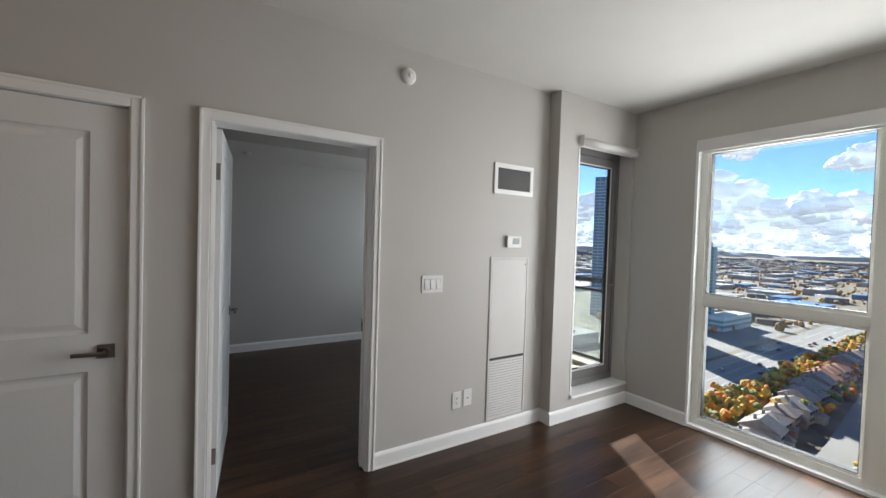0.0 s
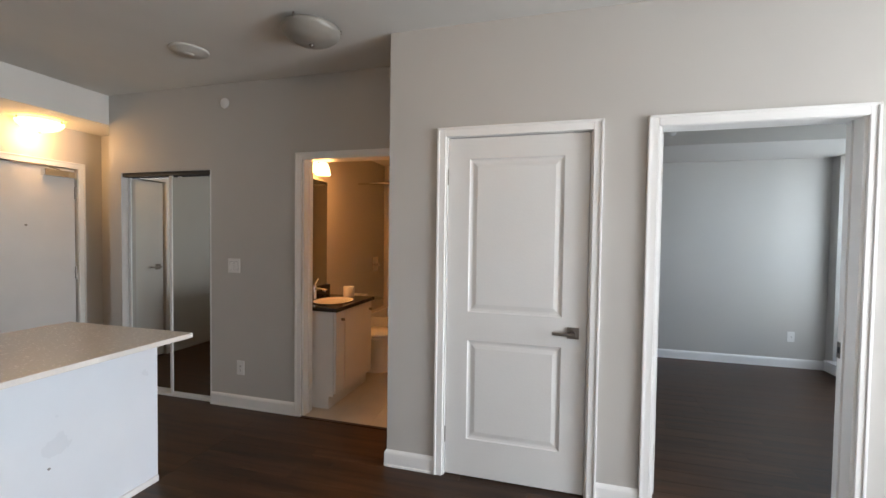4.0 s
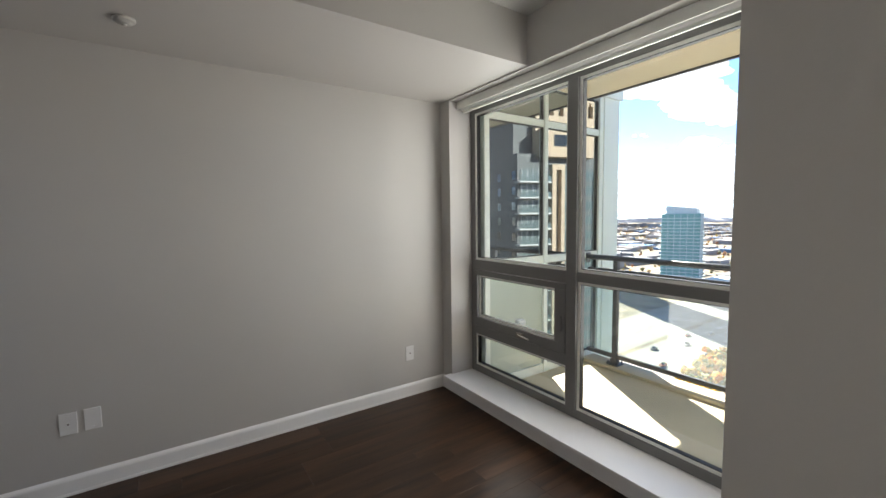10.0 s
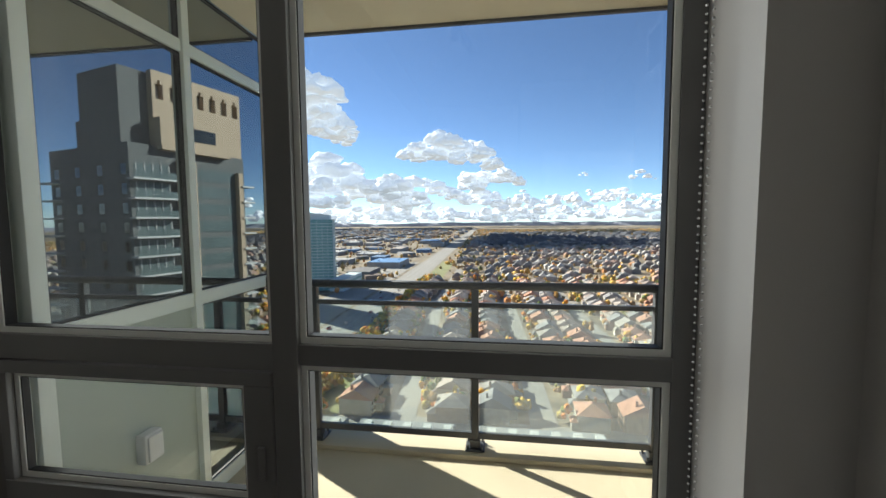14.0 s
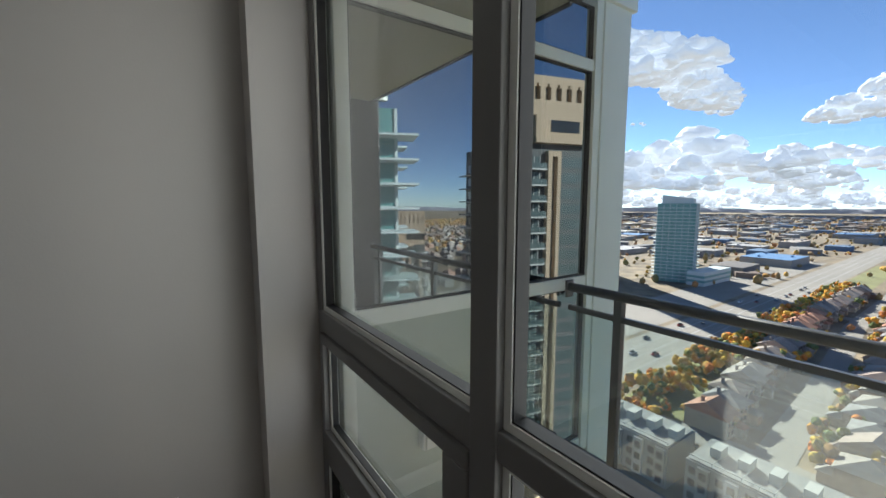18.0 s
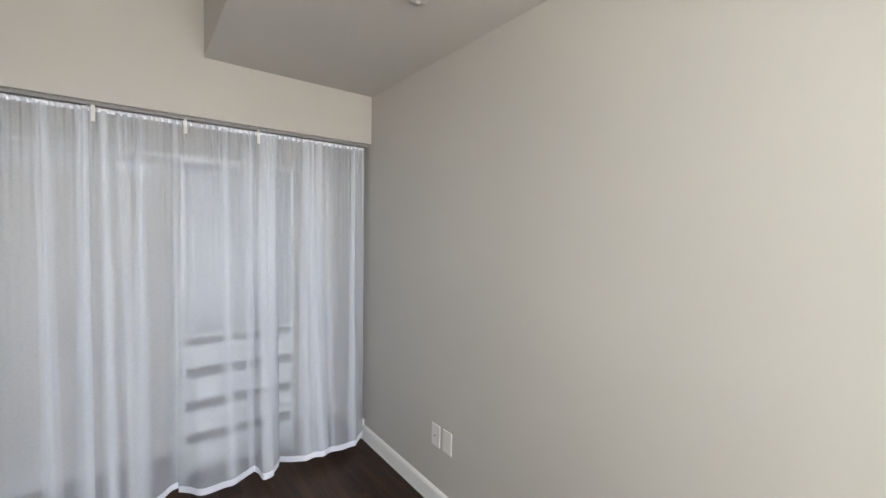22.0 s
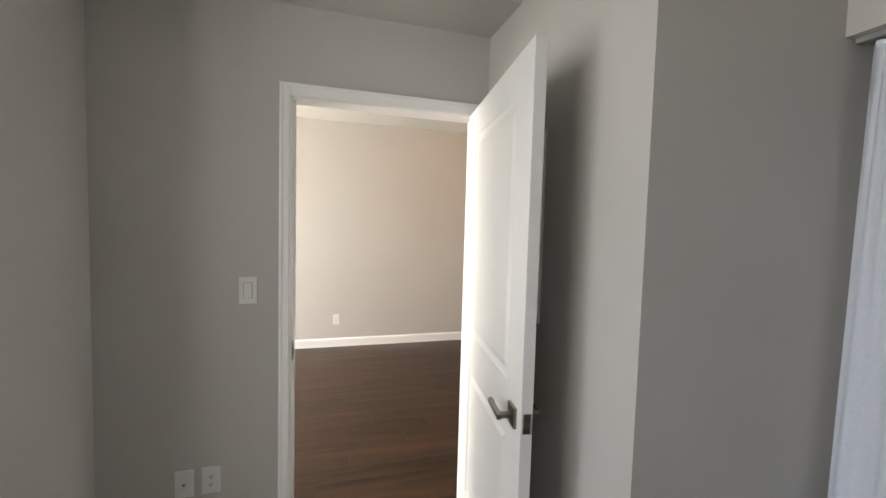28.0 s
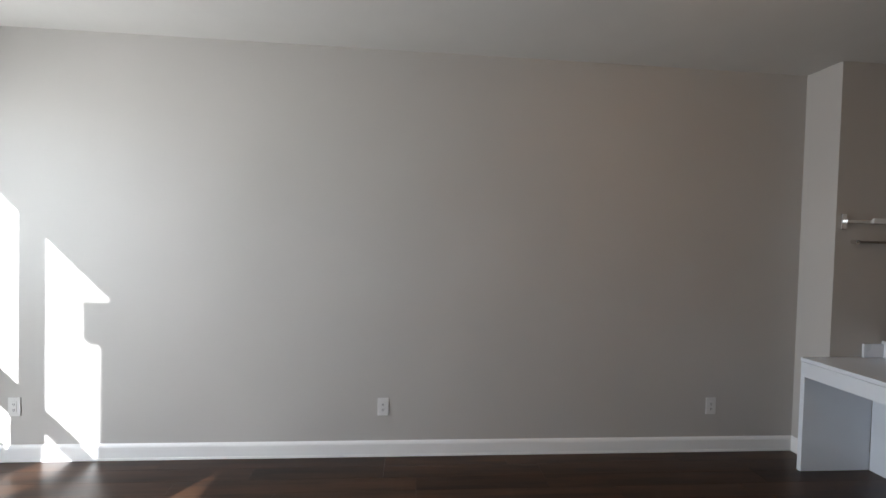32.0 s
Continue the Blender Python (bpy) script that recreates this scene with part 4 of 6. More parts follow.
part("side_strip", boxes((-3.337, -3.328, YBATH - 0.002, YBATH + 0.11, 0.0, 1.99)), M_ALU, mc)

# ---- kitchen island ----
isl = base("kitchen_island", -3.2, -1.4, 0, "white kitchen island with a beige stone top", "kitchen island")
part("body", boxes((-3.35, -2.75, -2.25, -0.52, 0.0, 0.868), bevel=0.003), M_LAM, isl, "white laminate body")
part("worktop", boxes((-3.40, -2.465, -2.30, -0.545, 0.870, 0.897), bevel=0.004), M_STONE, isl, "beige quartz worktop")
part("end_baseboard", boxes((-2.75, -2.738, -2.25, -0.525, 0.0, 0.035), bevel=0.002), M_TRIM, isl)
bm = bmesh.new()
cyl(bm, (-2.75, -1.05, 0.36), (-2.747, -1.05, 0.36), 0.006, 10)
part("screw_cap", bm, M_SHADE, isl)

# ---- white desk by the kitchen wall ----
dk = base("desk", -2.42, -2.35, 0, "white laminate desk with a panel leg and a raised back", "desk")
DY0, DY1 = KIT + 0.004, -1.96
part("desktop", boxes((-2.74, -2.165, DY0, DY1, 0.722, 0.748), bevel=0.002), M_LAM, dk)
part("apron", boxes((-2.185, -2.167, DY0 + 0.03, DY1 - 0.005, 0.625, 0.720), bevel=0.002), M_LAM, dk)
part("end_panel", boxes((-2.66, -2.17, DY0, DY0 + 0.028, 0.0, 0.720), bevel=0.002), M_LAM, dk)
part("back_panel", boxes((-2.675, -2.66, DY0 + 0.03, DY1 - 0.03, 0.0, 0.720), bevel=0.002), M_LAM, dk)
part("leg", boxes((-2.21, -2.168, DY1 - 0.045, DY1 - 0.003, 0.0, 0.720), bevel=0.003), M_LAM, dk)
part("leg", boxes((-2.72, -2.68, DY1 - 0.045, DY1 - 0.003, 0.0, 0.720), bevel=0.003), M_LAM, dk)
part("foot_rail", boxes((-2.68, -2.21, DY1 - 0.038, DY1 - 0.012, 0.02, 0.045), bevel=0.002), M_LAM, dk)
part("back_riser", boxes((-2.758, -2.742, DY0, DY1, 0.722, 0.86), bevel=0.002), M_LAM, dk)
part("side_riser", boxes((-2.742, -2.60, DY0 + 0.001, DY0 + 0.016, 0.75, 0.84), bevel=0.002), M_LAM, dk)
db = base("drawer_box", -2.95, -2.2, 0, "low white drawer box behind the desk", "drawer box")
part("body", boxes((-3.20, -2.80, -2.35, -1.75, 0.0, 0.52), bevel=0.003), M_LAM, db)
part("drawer_front", boxes((-2.80, -2.784, -2.34, -1.76, 0.04, 0.50), bevel=0.002), M_LAM, db)

# rails on the kitchen wall
tr = base("wall_rail", -2.9, KIT, 1.65, "brushed steel wall rail on the kitchen wall", "wall rail")
bm = boxes((-2.442, -2.405, KIT, KIT + 0.012, 1.595, 1.70), bevel=0.004)
part("bracket", bm, M_CHROME, tr)
part("bracket", boxes((-3.45, -3.41, KIT, KIT + 0.012, 1.595, 1.70), bevel=0.004), M_CHROME, tr)
part("rail_bar", boxes((-3.47, -2.425, KIT + 0.012, KIT + 0.03, 1.636, 1.660), bevel=0.003), M_CHROME, tr)
part("white_strip", boxes((-3.45, -2.60, KIT + 0.03, KIT + 0.042, 1.640, 1.672), bevel=0.002), M_WHITE, tr)
tr = base("hook_rail", -2.9, KIT, 1.5, "dark steel rod with hanging hooks on the kitchen wall", "hook rail")
bm = bmesh.new()
cyl(bm, (-2.49, KIT + 0.03, 1.515), (-3.45, KIT + 0.03, 1.515), 0.008, 10)
part("rod", bm, M_NICKEL, tr)
for x in (-2.50, -3.42):
    bm = bmesh.new()
    cyl(bm, (x, KIT, 1.515), (x, KIT + 0.034, 1.515), 0.015, 12)
    part("rod_mount", bm, M_CHROME, tr)
for x in (-2.72, -2.93):
    bm = bmesh.new()
    cyl(bm, (x, KIT + 0.03, 1.515), (x, KIT + 0.05, 1.36), 0.006, 8)
    cyl(bm, (x, KIT + 0.05, 1.36), (x - 0.10, KIT + 0.07, 1.355), 0.008, 8)
    part("hook", bm, M_NICKEL, tr)

# ---- entry door ----
ed = turned("door_4", pose(-5.02, -0.41, 0.006, 0, 0, 90), "closed plain grey-white entry door with a closer", "door", kind="structure")
M_ENTRY = material("entry_door_paint", (0.60, 0.59, 0.57), 0.4, vary=0.03)
part("door_leaf", boxes((0, 0.93, 0.0, 0.045, 0, 2.04), bevel=0.002), M_ENTRY, ed)
lever(ed, 0.07, 1.05, 0.0, -1, 1)
bm = bmesh.new()
cyl(bm, (0.55, 0.001, 1.50), (0.55, -0.006, 1.50), 0.009, 12)
part("peephole", bm, M_NICKEL, ed)
for z in (0.25, 1.05, 1.82):
    bm = bmesh.new()
    cyl(bm, (0.932, -0.006, z - 0.06), (0.932, -0.006, z + 0.06), 0.009, 10)
    part("hinge", bm, M_NICKEL, ed)
cl = part("door_closer", boxes((0.66, 0.90, -0.06, 0.0, 1.955, 2.015), bevel=0.006), M_CHROME, ed, "metal door closer")
bm = bmesh.new()
cyl(bm, (0.78, -0.05, 2.02), (0.60, -0.16, 2.03), 0.007, 8)
cyl(bm, (0.60, -0.16, 2.03), (0.42, -0.01, 2.045), 0.007, 8)
part("closer_arm", bm, M_CHROME, cl)
casing("trim_entry_door", -0.42, 0.53, 2.05, -5.0, 1, axis="y", width=0.06)

# ---- bathroom ----
M_VAN = material("vanity_white", (0.74, 0.73, 0.71), 0.35, vary=0.02)
M_BLACKST = material("dark_granite", (0.025, 0.022, 0.02), 0.15, vary=0.3, scale=80)
M_CERAM = material("white_ceramic", (0.80, 0.79, 0.76), 0.12, vary=0.01)
VX = -2.25
van = base("bath_vanity", -2.5, 1.4, 0, "white vanity cabinet with a dark granite top", "vanity")
part("body", boxes((-2.75, VX - 0.02, 0.62, 1.32, 0.11, 0.82)), M_VAN, van)
part("toe_kick", boxes((-2.75, VX - 0.06, 0.62, 1.32, 0.0, 0.11)), M_VAN, van)
for a, b in ((0.63, 0.775), (0.785, 1.31)):
    d = part("cabinet_door", boxes((VX - 0.02, VX, a, b, 0.13, 0.81), bevel=0.003), M_VAN, van)
    y = b - 0.05 if a < 1 else a + 0.05
    bm = bmesh.new()
    cyl(bm, (VX, y, 0.74), (VX + 0.025, y, 0.74), 0.012, 12)
    part("knob", bm, M_NICKEL, d)
ct = part("countertop", boxes((-2.748, VX + 0.02, 0.60, 1.335, 0.82, 0.85), (-2.748, -2.722, 0.60, 1.334, 0.85, 0.955), bevel=0.003), M_BLACKST, van, "dark granite countertop")
bm = bmesh.new()
lathe(bm, 0, 0, [(0.20, 0.004), (0.19, 0.008), (0.16, -0.06), (0.08, -0.10), (0, -0.105)], 28)
for v in bm.verts:
    v.co = Vector((v.co.x * 0.85 - 2.46, v.co.y * 1.05 + 0.95, v.co.z * 0.5 + 0.856 if v.co.z > 0 else 0.853))
part("sink", bm, M_CERAM, van, "white ceramic basin", smooth=True)
fa = base("tap", -2.66, 0.95, 0.85, "chrome bathroom mixer tap", "tap")
bm = bmesh.new()
cyl(bm, (-2.66, 0.95, 0.85), (-2.66, 0.95, 0.99), 0.02, 14)
part("column", bm, M_CHROME, fa)
bm = bmesh.new()
cyl(bm, (-2.66, 0.95, 0.96), (-2.53, 0.95, 0.945), 0.013, 12)
part("spout", bm, M_CHROME, fa)
bm = bmesh.new()
cyl(bm, (-2.66, 0.95, 0.99), (-2.62, 0.95, 1.05), 0.008, 10)
part("tap_lever", bm, M_CHROME, fa)
tp = base("paper_roll", -2.36, 1.40, 0.85, "white toilet paper roll standing on the vanity", "paper roll")
bm = bmesh.new()
lathe(bm, -2.46, 1.24, [(0.02, 0.853), (0.052, 0.853), (0.054, 0.86), (0.054, 0.945), (0.052, 0.952), (0.02, 0.952), (0.02, 0.853)], 24)
part("roll", bm, M_WHITE, tp, smooth=True)
mi = base("bath_mirror", -2.748, 1.1, 1.0, "frameless wall mirror over the vanity", "mirror")
part("mirror_pane", boxes((-2.749, -2.742, 0.62, 1.30, 0.955, 1.985)), M_MIRROR, mi)
M_BULB = glowing("lit_vanity_shade", (1.0, 0.55, 0.16), 1.1)
vl = base("vanity_light", -2.7, 1.05, 2.05, "three-shade vanity light bar, lit warm", "wall lamp")
part("back_bar", boxes((-2.75, -2.725, 0.62, 1.12, 2.10, 2.16), bevel=0.004), M_NICKEL, vl)
for y in (0.685, 0.87, 1.056):
    bm = bmesh.new()
    cyl(bm, (-2.725, y, 2.125), (-2.65, y, 2.125), 0.01, 8)
    part("lamp_arm", bm, M_NICKEL, vl)
    bm = bmesh.new()
    lathe(bm, -2.64, y, [(0.03, 2.135), (0.045, 2.12), (0.062, 2.07), (0.07, 2.02), (0.066, 2.02), (0.04, 2.10), (0.0, 2.12)], 20)
    part("shade", bm, M_BULB, vl, "glowing glass shade", smooth=True)
lamp("bulb_vanity", -2.56, 0.87, 1.95, 2.6, 0.12, (1.0, 0.37, 0.08))
to = base("toilet", -2.45, 1.67, 0, "white two-piece toilet with its seat down", "toilet")
bm = bmesh.new()
lathe(bm, 0, 0, [(0.12, 0.0), (0.13, 0.03), (0.10, 0.12), (0.12, 0.24), (0.18, 0.36), (0.19, 0.395), (0, 0.395)], 28)
for v in bm.verts:
    v.co = Vector((v.co.x * 1.28 - 2.36, v.co.y + 1.67, v.co.z))
part("bowl", bm, M_CERAM, to, smooth=True)
bm = bmesh.new()
lathe(bm, 0, 0, [(0, 0.397), (0.19, 0.397), (0.20, 0.41), (0.195, 0.425), (0.17, 0.435), (0, 0.437)], 28)
for v in bm.verts:
    v.co = Vector((v.co.x * 1.25 - 2.36, v.co.y + 1.67, v.co.z))
part("seat_lid", bm, M_CERAM, to, smooth=True)
part("tank", boxes((-2.745, -2.57, 1.46, 1.88, 0.40, 0.76), bevel=0.015), M_CERAM, to)
part("tank_lid", boxes((-2.748, -2.56, 1.45, 1.89, 0.76, 0.79), bevel=0.008), M_CERAM, to)
tub = base("bathtub", -2.16, 2.37, 0, "white built-in bathtub under a shower rod", "bathtub")
part("tub_body", boxes((-2.75, -1.57, 2.00, 2.06, 0.0, 0.50), (-2.75, -1.57, 2.69, 2.75, 0.0, 0.50), (-2.75, -2.66, 2.06, 2.69, 0.0, 0.50), (-1.66, -1.57, 2.06, 2.69, 0.0, 0.50), (-2.66, -1.66, 2.06, 2.69, 0.0, 0.15), bevel=0.01), M_CERAM, tub)
rod = base("shower_rod", -2.16, 2.00, 2.05, "chrome shower curtain rod", "shower rod")
bm = bmesh.new()
cyl(bm, (-2.75, 2.00, 2.06), (-1.57, 2.00, 2.06), 0.013, 12)
part("rod", bm, M_CHROME, rod)
sc = base("bath_towel", -1.75, 2.0, 1.2, "dark towel hanging from the shower rod", "towel")
bm = bmesh.new()
box(bm, -1.98, -1.70, 1.975, 2.025, 0.75, 2.08, bevel=0.01)
part("cloth", bm, material("dark_towel", (0.06, 0.04, 0.03), 0.9, vary=0.2, scale=30), sc)
mxr = base("shower_mixer", -2.74, 2.46, 1.09, "chrome shower mixer on the bath wall", "mixer")
bm = boxes((-2.75, -2.735, 2.38, 2.54, 1.00, 1.18), bevel=0.006)
cyl(bm, (-2.735, 2.46, 1.09), (-2.68, 2.46, 1.09), 0.022, 12)
part("mixer_plate", bm, M_CHROME, mxr)
bm = bmesh.new()
cyl(bm, (-2.75, 2.46, 0.66), (-2.62, 2.46, 0.64), 0.02, 12)
part("tub_spout", bm, M_CHROME, mxr)

# ---- bedroom things ----
ep = base("electric_panel", PIER, 0.45, 1.2, "closed white breaker panel cover behind the door", "breaker panel")
part("cover", boxes((PIER, PIER + 0.012, 0.30, 0.70, 1.14, 1.86), bevel=0.002), M_TRIM, ep)
part("panel_door", boxes((PIER + 0.012, PIER + 0.016, 0.34, 0.66, 1.20, 1.80), bevel=0.002), M_TRIM, ep)
part("latch", boxes((PIER + 0.016, PIER + 0.020, 0.62, 0.645, 1.46, 1.52), bevel=0.001), M_WHITE, ep)


def spring_stop(x, y, z, dx, dy):
    th = base("door_stop", x, y, z, "small white spring door stop on the baseboard", "door stop")
    bm = bmesh.new()
    cyl(bm, (x, y, z), (x + dx * 0.05, y + dy * 0.05, z), 0.006, 8)
    part("spring", bm, M_NICKEL, th)
    bm = bmesh.new()
    cyl(bm, (x + dx * 0.05, y + dy * 0.05, z), (x + dx * 0.065, y + dy * 0.065, z), 0.010, 10)
    part("rubber_tip", bm, M_WHITE, th)


spring_stop(PIER + 0.013, 0.93, 0.055, 1, 0)
eb = base("baseboard_heater_cap", -0.80, YC, 0, "small white end cap on the baseboard", "trim block")
part("cap", boxes((-0.86, -0.80, YC - 0.022, YC, 0.0, 0.14), bevel=0.003), M_TRIM, eb)
gr = base("wall_vent", 2.08, 0.705, 2.0, "white supply grille high on the fan closet wall", "vent")
part("frame", boxes((1.78, 2.38, 0.705, 0.717, 2.28, 2.31), (1.78, 2.38, 0.705, 0.717, 2.08, 2.11), (1.78, 1.81, 0.705, 0.717, 2.11, 2.28), (2.35, 2.38, 0.705, 0.717, 2.11, 2.28), bevel=0.002), M_TRIM, gr)
part("backing", boxes((1.81, 2.35, 0.706, 0.708, 2.11, 2.28)), M_GASKET, gr)
for k in range(9):
    z = 2.12 + k * 0.0188
    bm = boxes((1.81, 2.35, 0.708, 0.716, z - 0.004, z + 0.003))
    part("slat", bm, M_FRAME, gr)

# closet organiser behind the curtains
org = base("closet_tower", -1.12, 2.39, 0, "white closet tower with a shelf and four drawers", "closet tower")
TX = (-1.345, -0.93)
TY = (2.075, 2.70)
part("side_panel", boxes((*TX, TY[0], TY[0] + 0.018, 0.0, 1.885)), M_LAM, org)
part("side_panel", boxes((*TX, TY[1] - 0.018, TY[1], 0.0, 1.885)), M_LAM, org)
for z in (0.05, 0.85, 1.60, 1.866):
    part("shelf", boxes((TX[0], TX[1] - 0.002, TY[0] + 0.018, TY[1] - 0.018, z, z + 0.018)), M_LAM, org)
part("back_panel", boxes((TX[0], TX[0] + 0.006, TY[0] + 0.018, TY[1] - 0.018, 0.07, 1.866)), M_LAM, org)
M_GAP = material("gap_shade", (0.05, 0.05, 0.055), 0.7, vary=0.0)
for k in range(4):
    z0 = 0.085 + k * 0.195
    part("drawer_front", boxes((TX[1] - 0.018, TX[1], TY[0] + 0.02, TY[1] - 0.02, z0, z0 + 0.135), bevel=0.003), M_LAM, org)
    # a dark bar, nearly flush, stands in for the shade inside the gap
    part("drawer_gap", boxes((TX[1] - 0.03, TX[1] - 0.003, TY[0] + 0.03, TY[1] - 0.03, z0 + 0.138, z0 + 0.188)), M_GAP, org)
sh = base("closet_shelf", -1.15, 2.2, 1.88, "white closet shelf with hanging rods", "shelf")
part("shelf_board", boxes((-1.345, -0.98, 1.20, YC - 0.002, 1.887, 1.907), bevel=0.002), M_LAM, sh)
for a, b, z in ((1.20, TY[0], 1.745), (TY[1], YC - 0.002, 1.745), (1.20, TY[0], 0.86)):
    bm = bmesh.new()
    cyl(bm, (-1.10, a, z), (-1.10, b, z), 0.015, 12)
    part("hanging_rod", bm, M_WHITE, sh)
part("wall_cleat", boxes((-1.345, -1.325, 1.20, TY[0], 1.80, 1.886)), M_LAM, sh)

# sheer curtains
def sheer_material():
    m = bpy.data.materials.new("sheer_white_voile")
    m.use_nodes = True
    nt = m.node_tree
    nt.nodes.remove(nt.nodes["Principled BSDF"])
    out = nt.nodes["Material Output"]
    df = nt.nodes.new("ShaderNodeBsdfDiffuse")
    df.inputs["Color"].default_value = (0.89, 0.93, 1.0, 1)
    tl_ = nt.nodes.new("ShaderNodeBsdfTranslucent")
    tl_.inputs["Color"].default_value = (0.89, 0.93, 1.0, 1)
    tr_ = nt.nodes.new("ShaderNodeBsdfTransparent")
    a = nt.nodes.new("ShaderNodeMixShader")
    a.inputs["Fac"].default_value = 0.22
    b = nt.nodes.new("ShaderNodeMixShader")
    co = nt.nodes.new("ShaderNodeTexCoord")
    ns = nt.nodes.new("ShaderNodeTexNoise")
    ns.inputs["Scale"].default_value = 90
    nt.links.new(co.outputs["Object"], ns.inputs["Vector"])
    mr = nt.nodes.new("ShaderNodeMapRange")
    mr.inputs["To Min"].default_value, mr.inputs["To Max"].default_value = 0.38, 0.44
    nt.links.new(ns.outputs["Fac"], mr.inputs["Value"])
    nt.links.new(df.outputs["BSDF"], a.inputs[1])
    nt.links.new(tl_.outputs["BSDF"], a.inputs[2])
    nt.links.new(mr.outputs["Result"], b.inputs["Fac"])
    nt.links.new(tr_.outputs["BSDF"], b.inputs[1])
    nt.links.new(a.outputs["Shader"], b.inputs[2])
    nt.links.new(b.outputs["Shader"], out.inputs["Surface"])
    return m


M_SHEER = sheer_material()
M_HEM = material("white_hem", (0.80, 0.83, 0.90), 0.9, vary=0.03)


def curtain(y0, y1, seed, folds, bulge, lift, top=2.055):
    """One sheer panel: tight gathers at the head, narrow standing folds with flat cloth between them."""
    th = base("sheer_curtain", HEADX - 0.03, (y0 + y1) / 2, 0, "sheer white voile curtain hanging almost to the floor", "curtain", group="sheer curtains of the closet")
    rnd = random.Random(seed)
    pleats = [(rnd.uniform(0.03, 0.97), rnd.uniform(0.012, 0.032) / (y1 - y0), 0.010 + 0.060 * rnd.random() ** 1.5, rnd.uniform(-0.07, 0.07), rnd.uniform(0.2, 1.0)) for k in range(folds)]
    heads = [(rnd.uniform(11, 17) / 0.45 * (y1 - y0), rnd.uniform(0, 6.28)) for _ in range(2)]
    nu, nv = 230, 40

    def at(u, v):
        v = max(v, 0.0)
        x = HEADX - 0.050 + 0.02 * v + bulge * v ** 2 * math.sin(math.pi * min(1, max(0, u)))
        for c, w, d, slant, low in pleats:
            q = (u - c - slant * v) / (w * (0.7 + 0.9 * v))
            x += 0.35 * d * (0.35 + 0.65 * v ** low) * math.exp(-q * q)
        x += 0.012 * v * math.sin(6.28 * 1.7 * u + seed) + sum(0.0045 * math.exp(-v * 7) * math.sin(6.28 * f * u + p) for f, p in heads)
        y = y0 + (y1 - y0) * u + 0.010 * v * math.cos(6.28 * 2.3 * u + seed)
        z = top + (0.045 - top) * v + lift * max(0, v - 0.8) * 5 * (0.5 + 0.5 * math.sin(3.1 * u * folds / 3 + seed)) ** 2
        return (x, y, max(z, 0.008))
    for name, v0, v1, n, mat in (("cloth", 0.0, 0.982, nv, M_SHEER), ("hem", 0.982, 1.0, 2, M_HEM), ("heading_tape", -0.004, 0.010, 2, M_HEM)):
        vs = [at(i / nu, v0 + (v1 - v0) * j / n) for j in range(n + 1) for i in range(nu + 1)]
        fs = [(j * (nu + 1) + i, j * (nu + 1) + i + 1, (j + 1) * (nu + 1) + i + 1, (j + 1) * (nu + 1) + i) for j in range(n) for i in range(nu)]
        me = bpy.data.meshes.new(name)
        me.from_pydata([(p[0] - th.location.x, p[1] - th.location.y, p[2]) for p in vs], [], fs)
        for p in me.polygons:
            p.use_smooth = True
        me.materials.append(mat)
        ob = new(name, me)
        ob.parent = th
    vs, fs = [], []
    for c, w, d, slant, low in pleats:
        w = (0.006 + 0.42 * d) / (y1 - y0)
        for layer in ((1, 2) if d > 0.03 else (1,)):
            o = len(vs)
            for j in range(nv + 1):
                v = 0.006 + 0.974 * j / nv
                for i in range(7):
                    u = min(1.0, max(0.0, c + slant * v + w * (0.5 + 0.9 * v ** low) * (i / 3 - 1) / layer))
                    p = at(u, v)
                    vs.append((p[0] + 0.004 * layer - th.location.x, p[1] - th.location.y, p[2]))
            fs += [(o + j * 7 + i, o + j * 7 + i + 1, o + j * 7 + i + 8, o + j * 7 + i + 7) for j in range(nv) for i in range(6)]
    for e0, e1 in ((0.0, 0.012 / (y1 - y0)), (1 - 0.012 / (y1 - y0), 1.0)):
        o = len(vs)
        for j in range(nv + 1):
            for i in range(3):
                p = at(e0 + (e1 - e0) * i / 2, 0.006 + 0.974 * j / nv)
                vs.append((p[0] + 0.003 - th.location.x, p[1] - th.location.y, p[2]))
        fs += [(o + j * 3 + i, o + j * 3 + i + 1, o + j * 3 + i + 4, o + j * 3 + i + 3) for j in range(nv) for i in range(2)]
    me = bpy.data.meshes.new("pleats")
    me.from_pydata(vs, [], fs)
    for p in me.polygons:
        p.use_smooth = True
    me.materials.append(M_SHEER)
    ob = new("pleats", me)
    ob.parent = th
    return th


curtain(1.235, 1.70, 3, 6, 0.02, 0.02)
curtain(1.66, 2.05, 8, 6, 0.05, 0.03)
curtain(2.04, 2.42, 5, 2, 0.10, 0.01)
curtain(2.40, 2.55, 17, 4, 0.12, 0.015)
curtain(2.54, 3.13, 12, 5, 0.13, 0.03)
ct = base("curtain_track", HEADX - 0.045, 2.18, 2.06, "curtain track with white clips, its bar greyed for the header's shade", "curtain track")
# the bar's grey is the header's shadow put into its colour
part("track_bar", boxes((HEADX - 0.058, HEADX - 0.034, 1.20, YC - 0.004, 2.062, 2.078)), M_SHADE, ct)
for y in (1.72, 2.09, 2.45):
    part("clip", boxes((HEADX - 0.030, HEADX - 0.022, y - 0.008, y + 0.008, 1.985, 2.062), bevel=0.002), M_WHITE, ct)

# ---- outside ----
G = -68.0
rnd = random.Random(7)


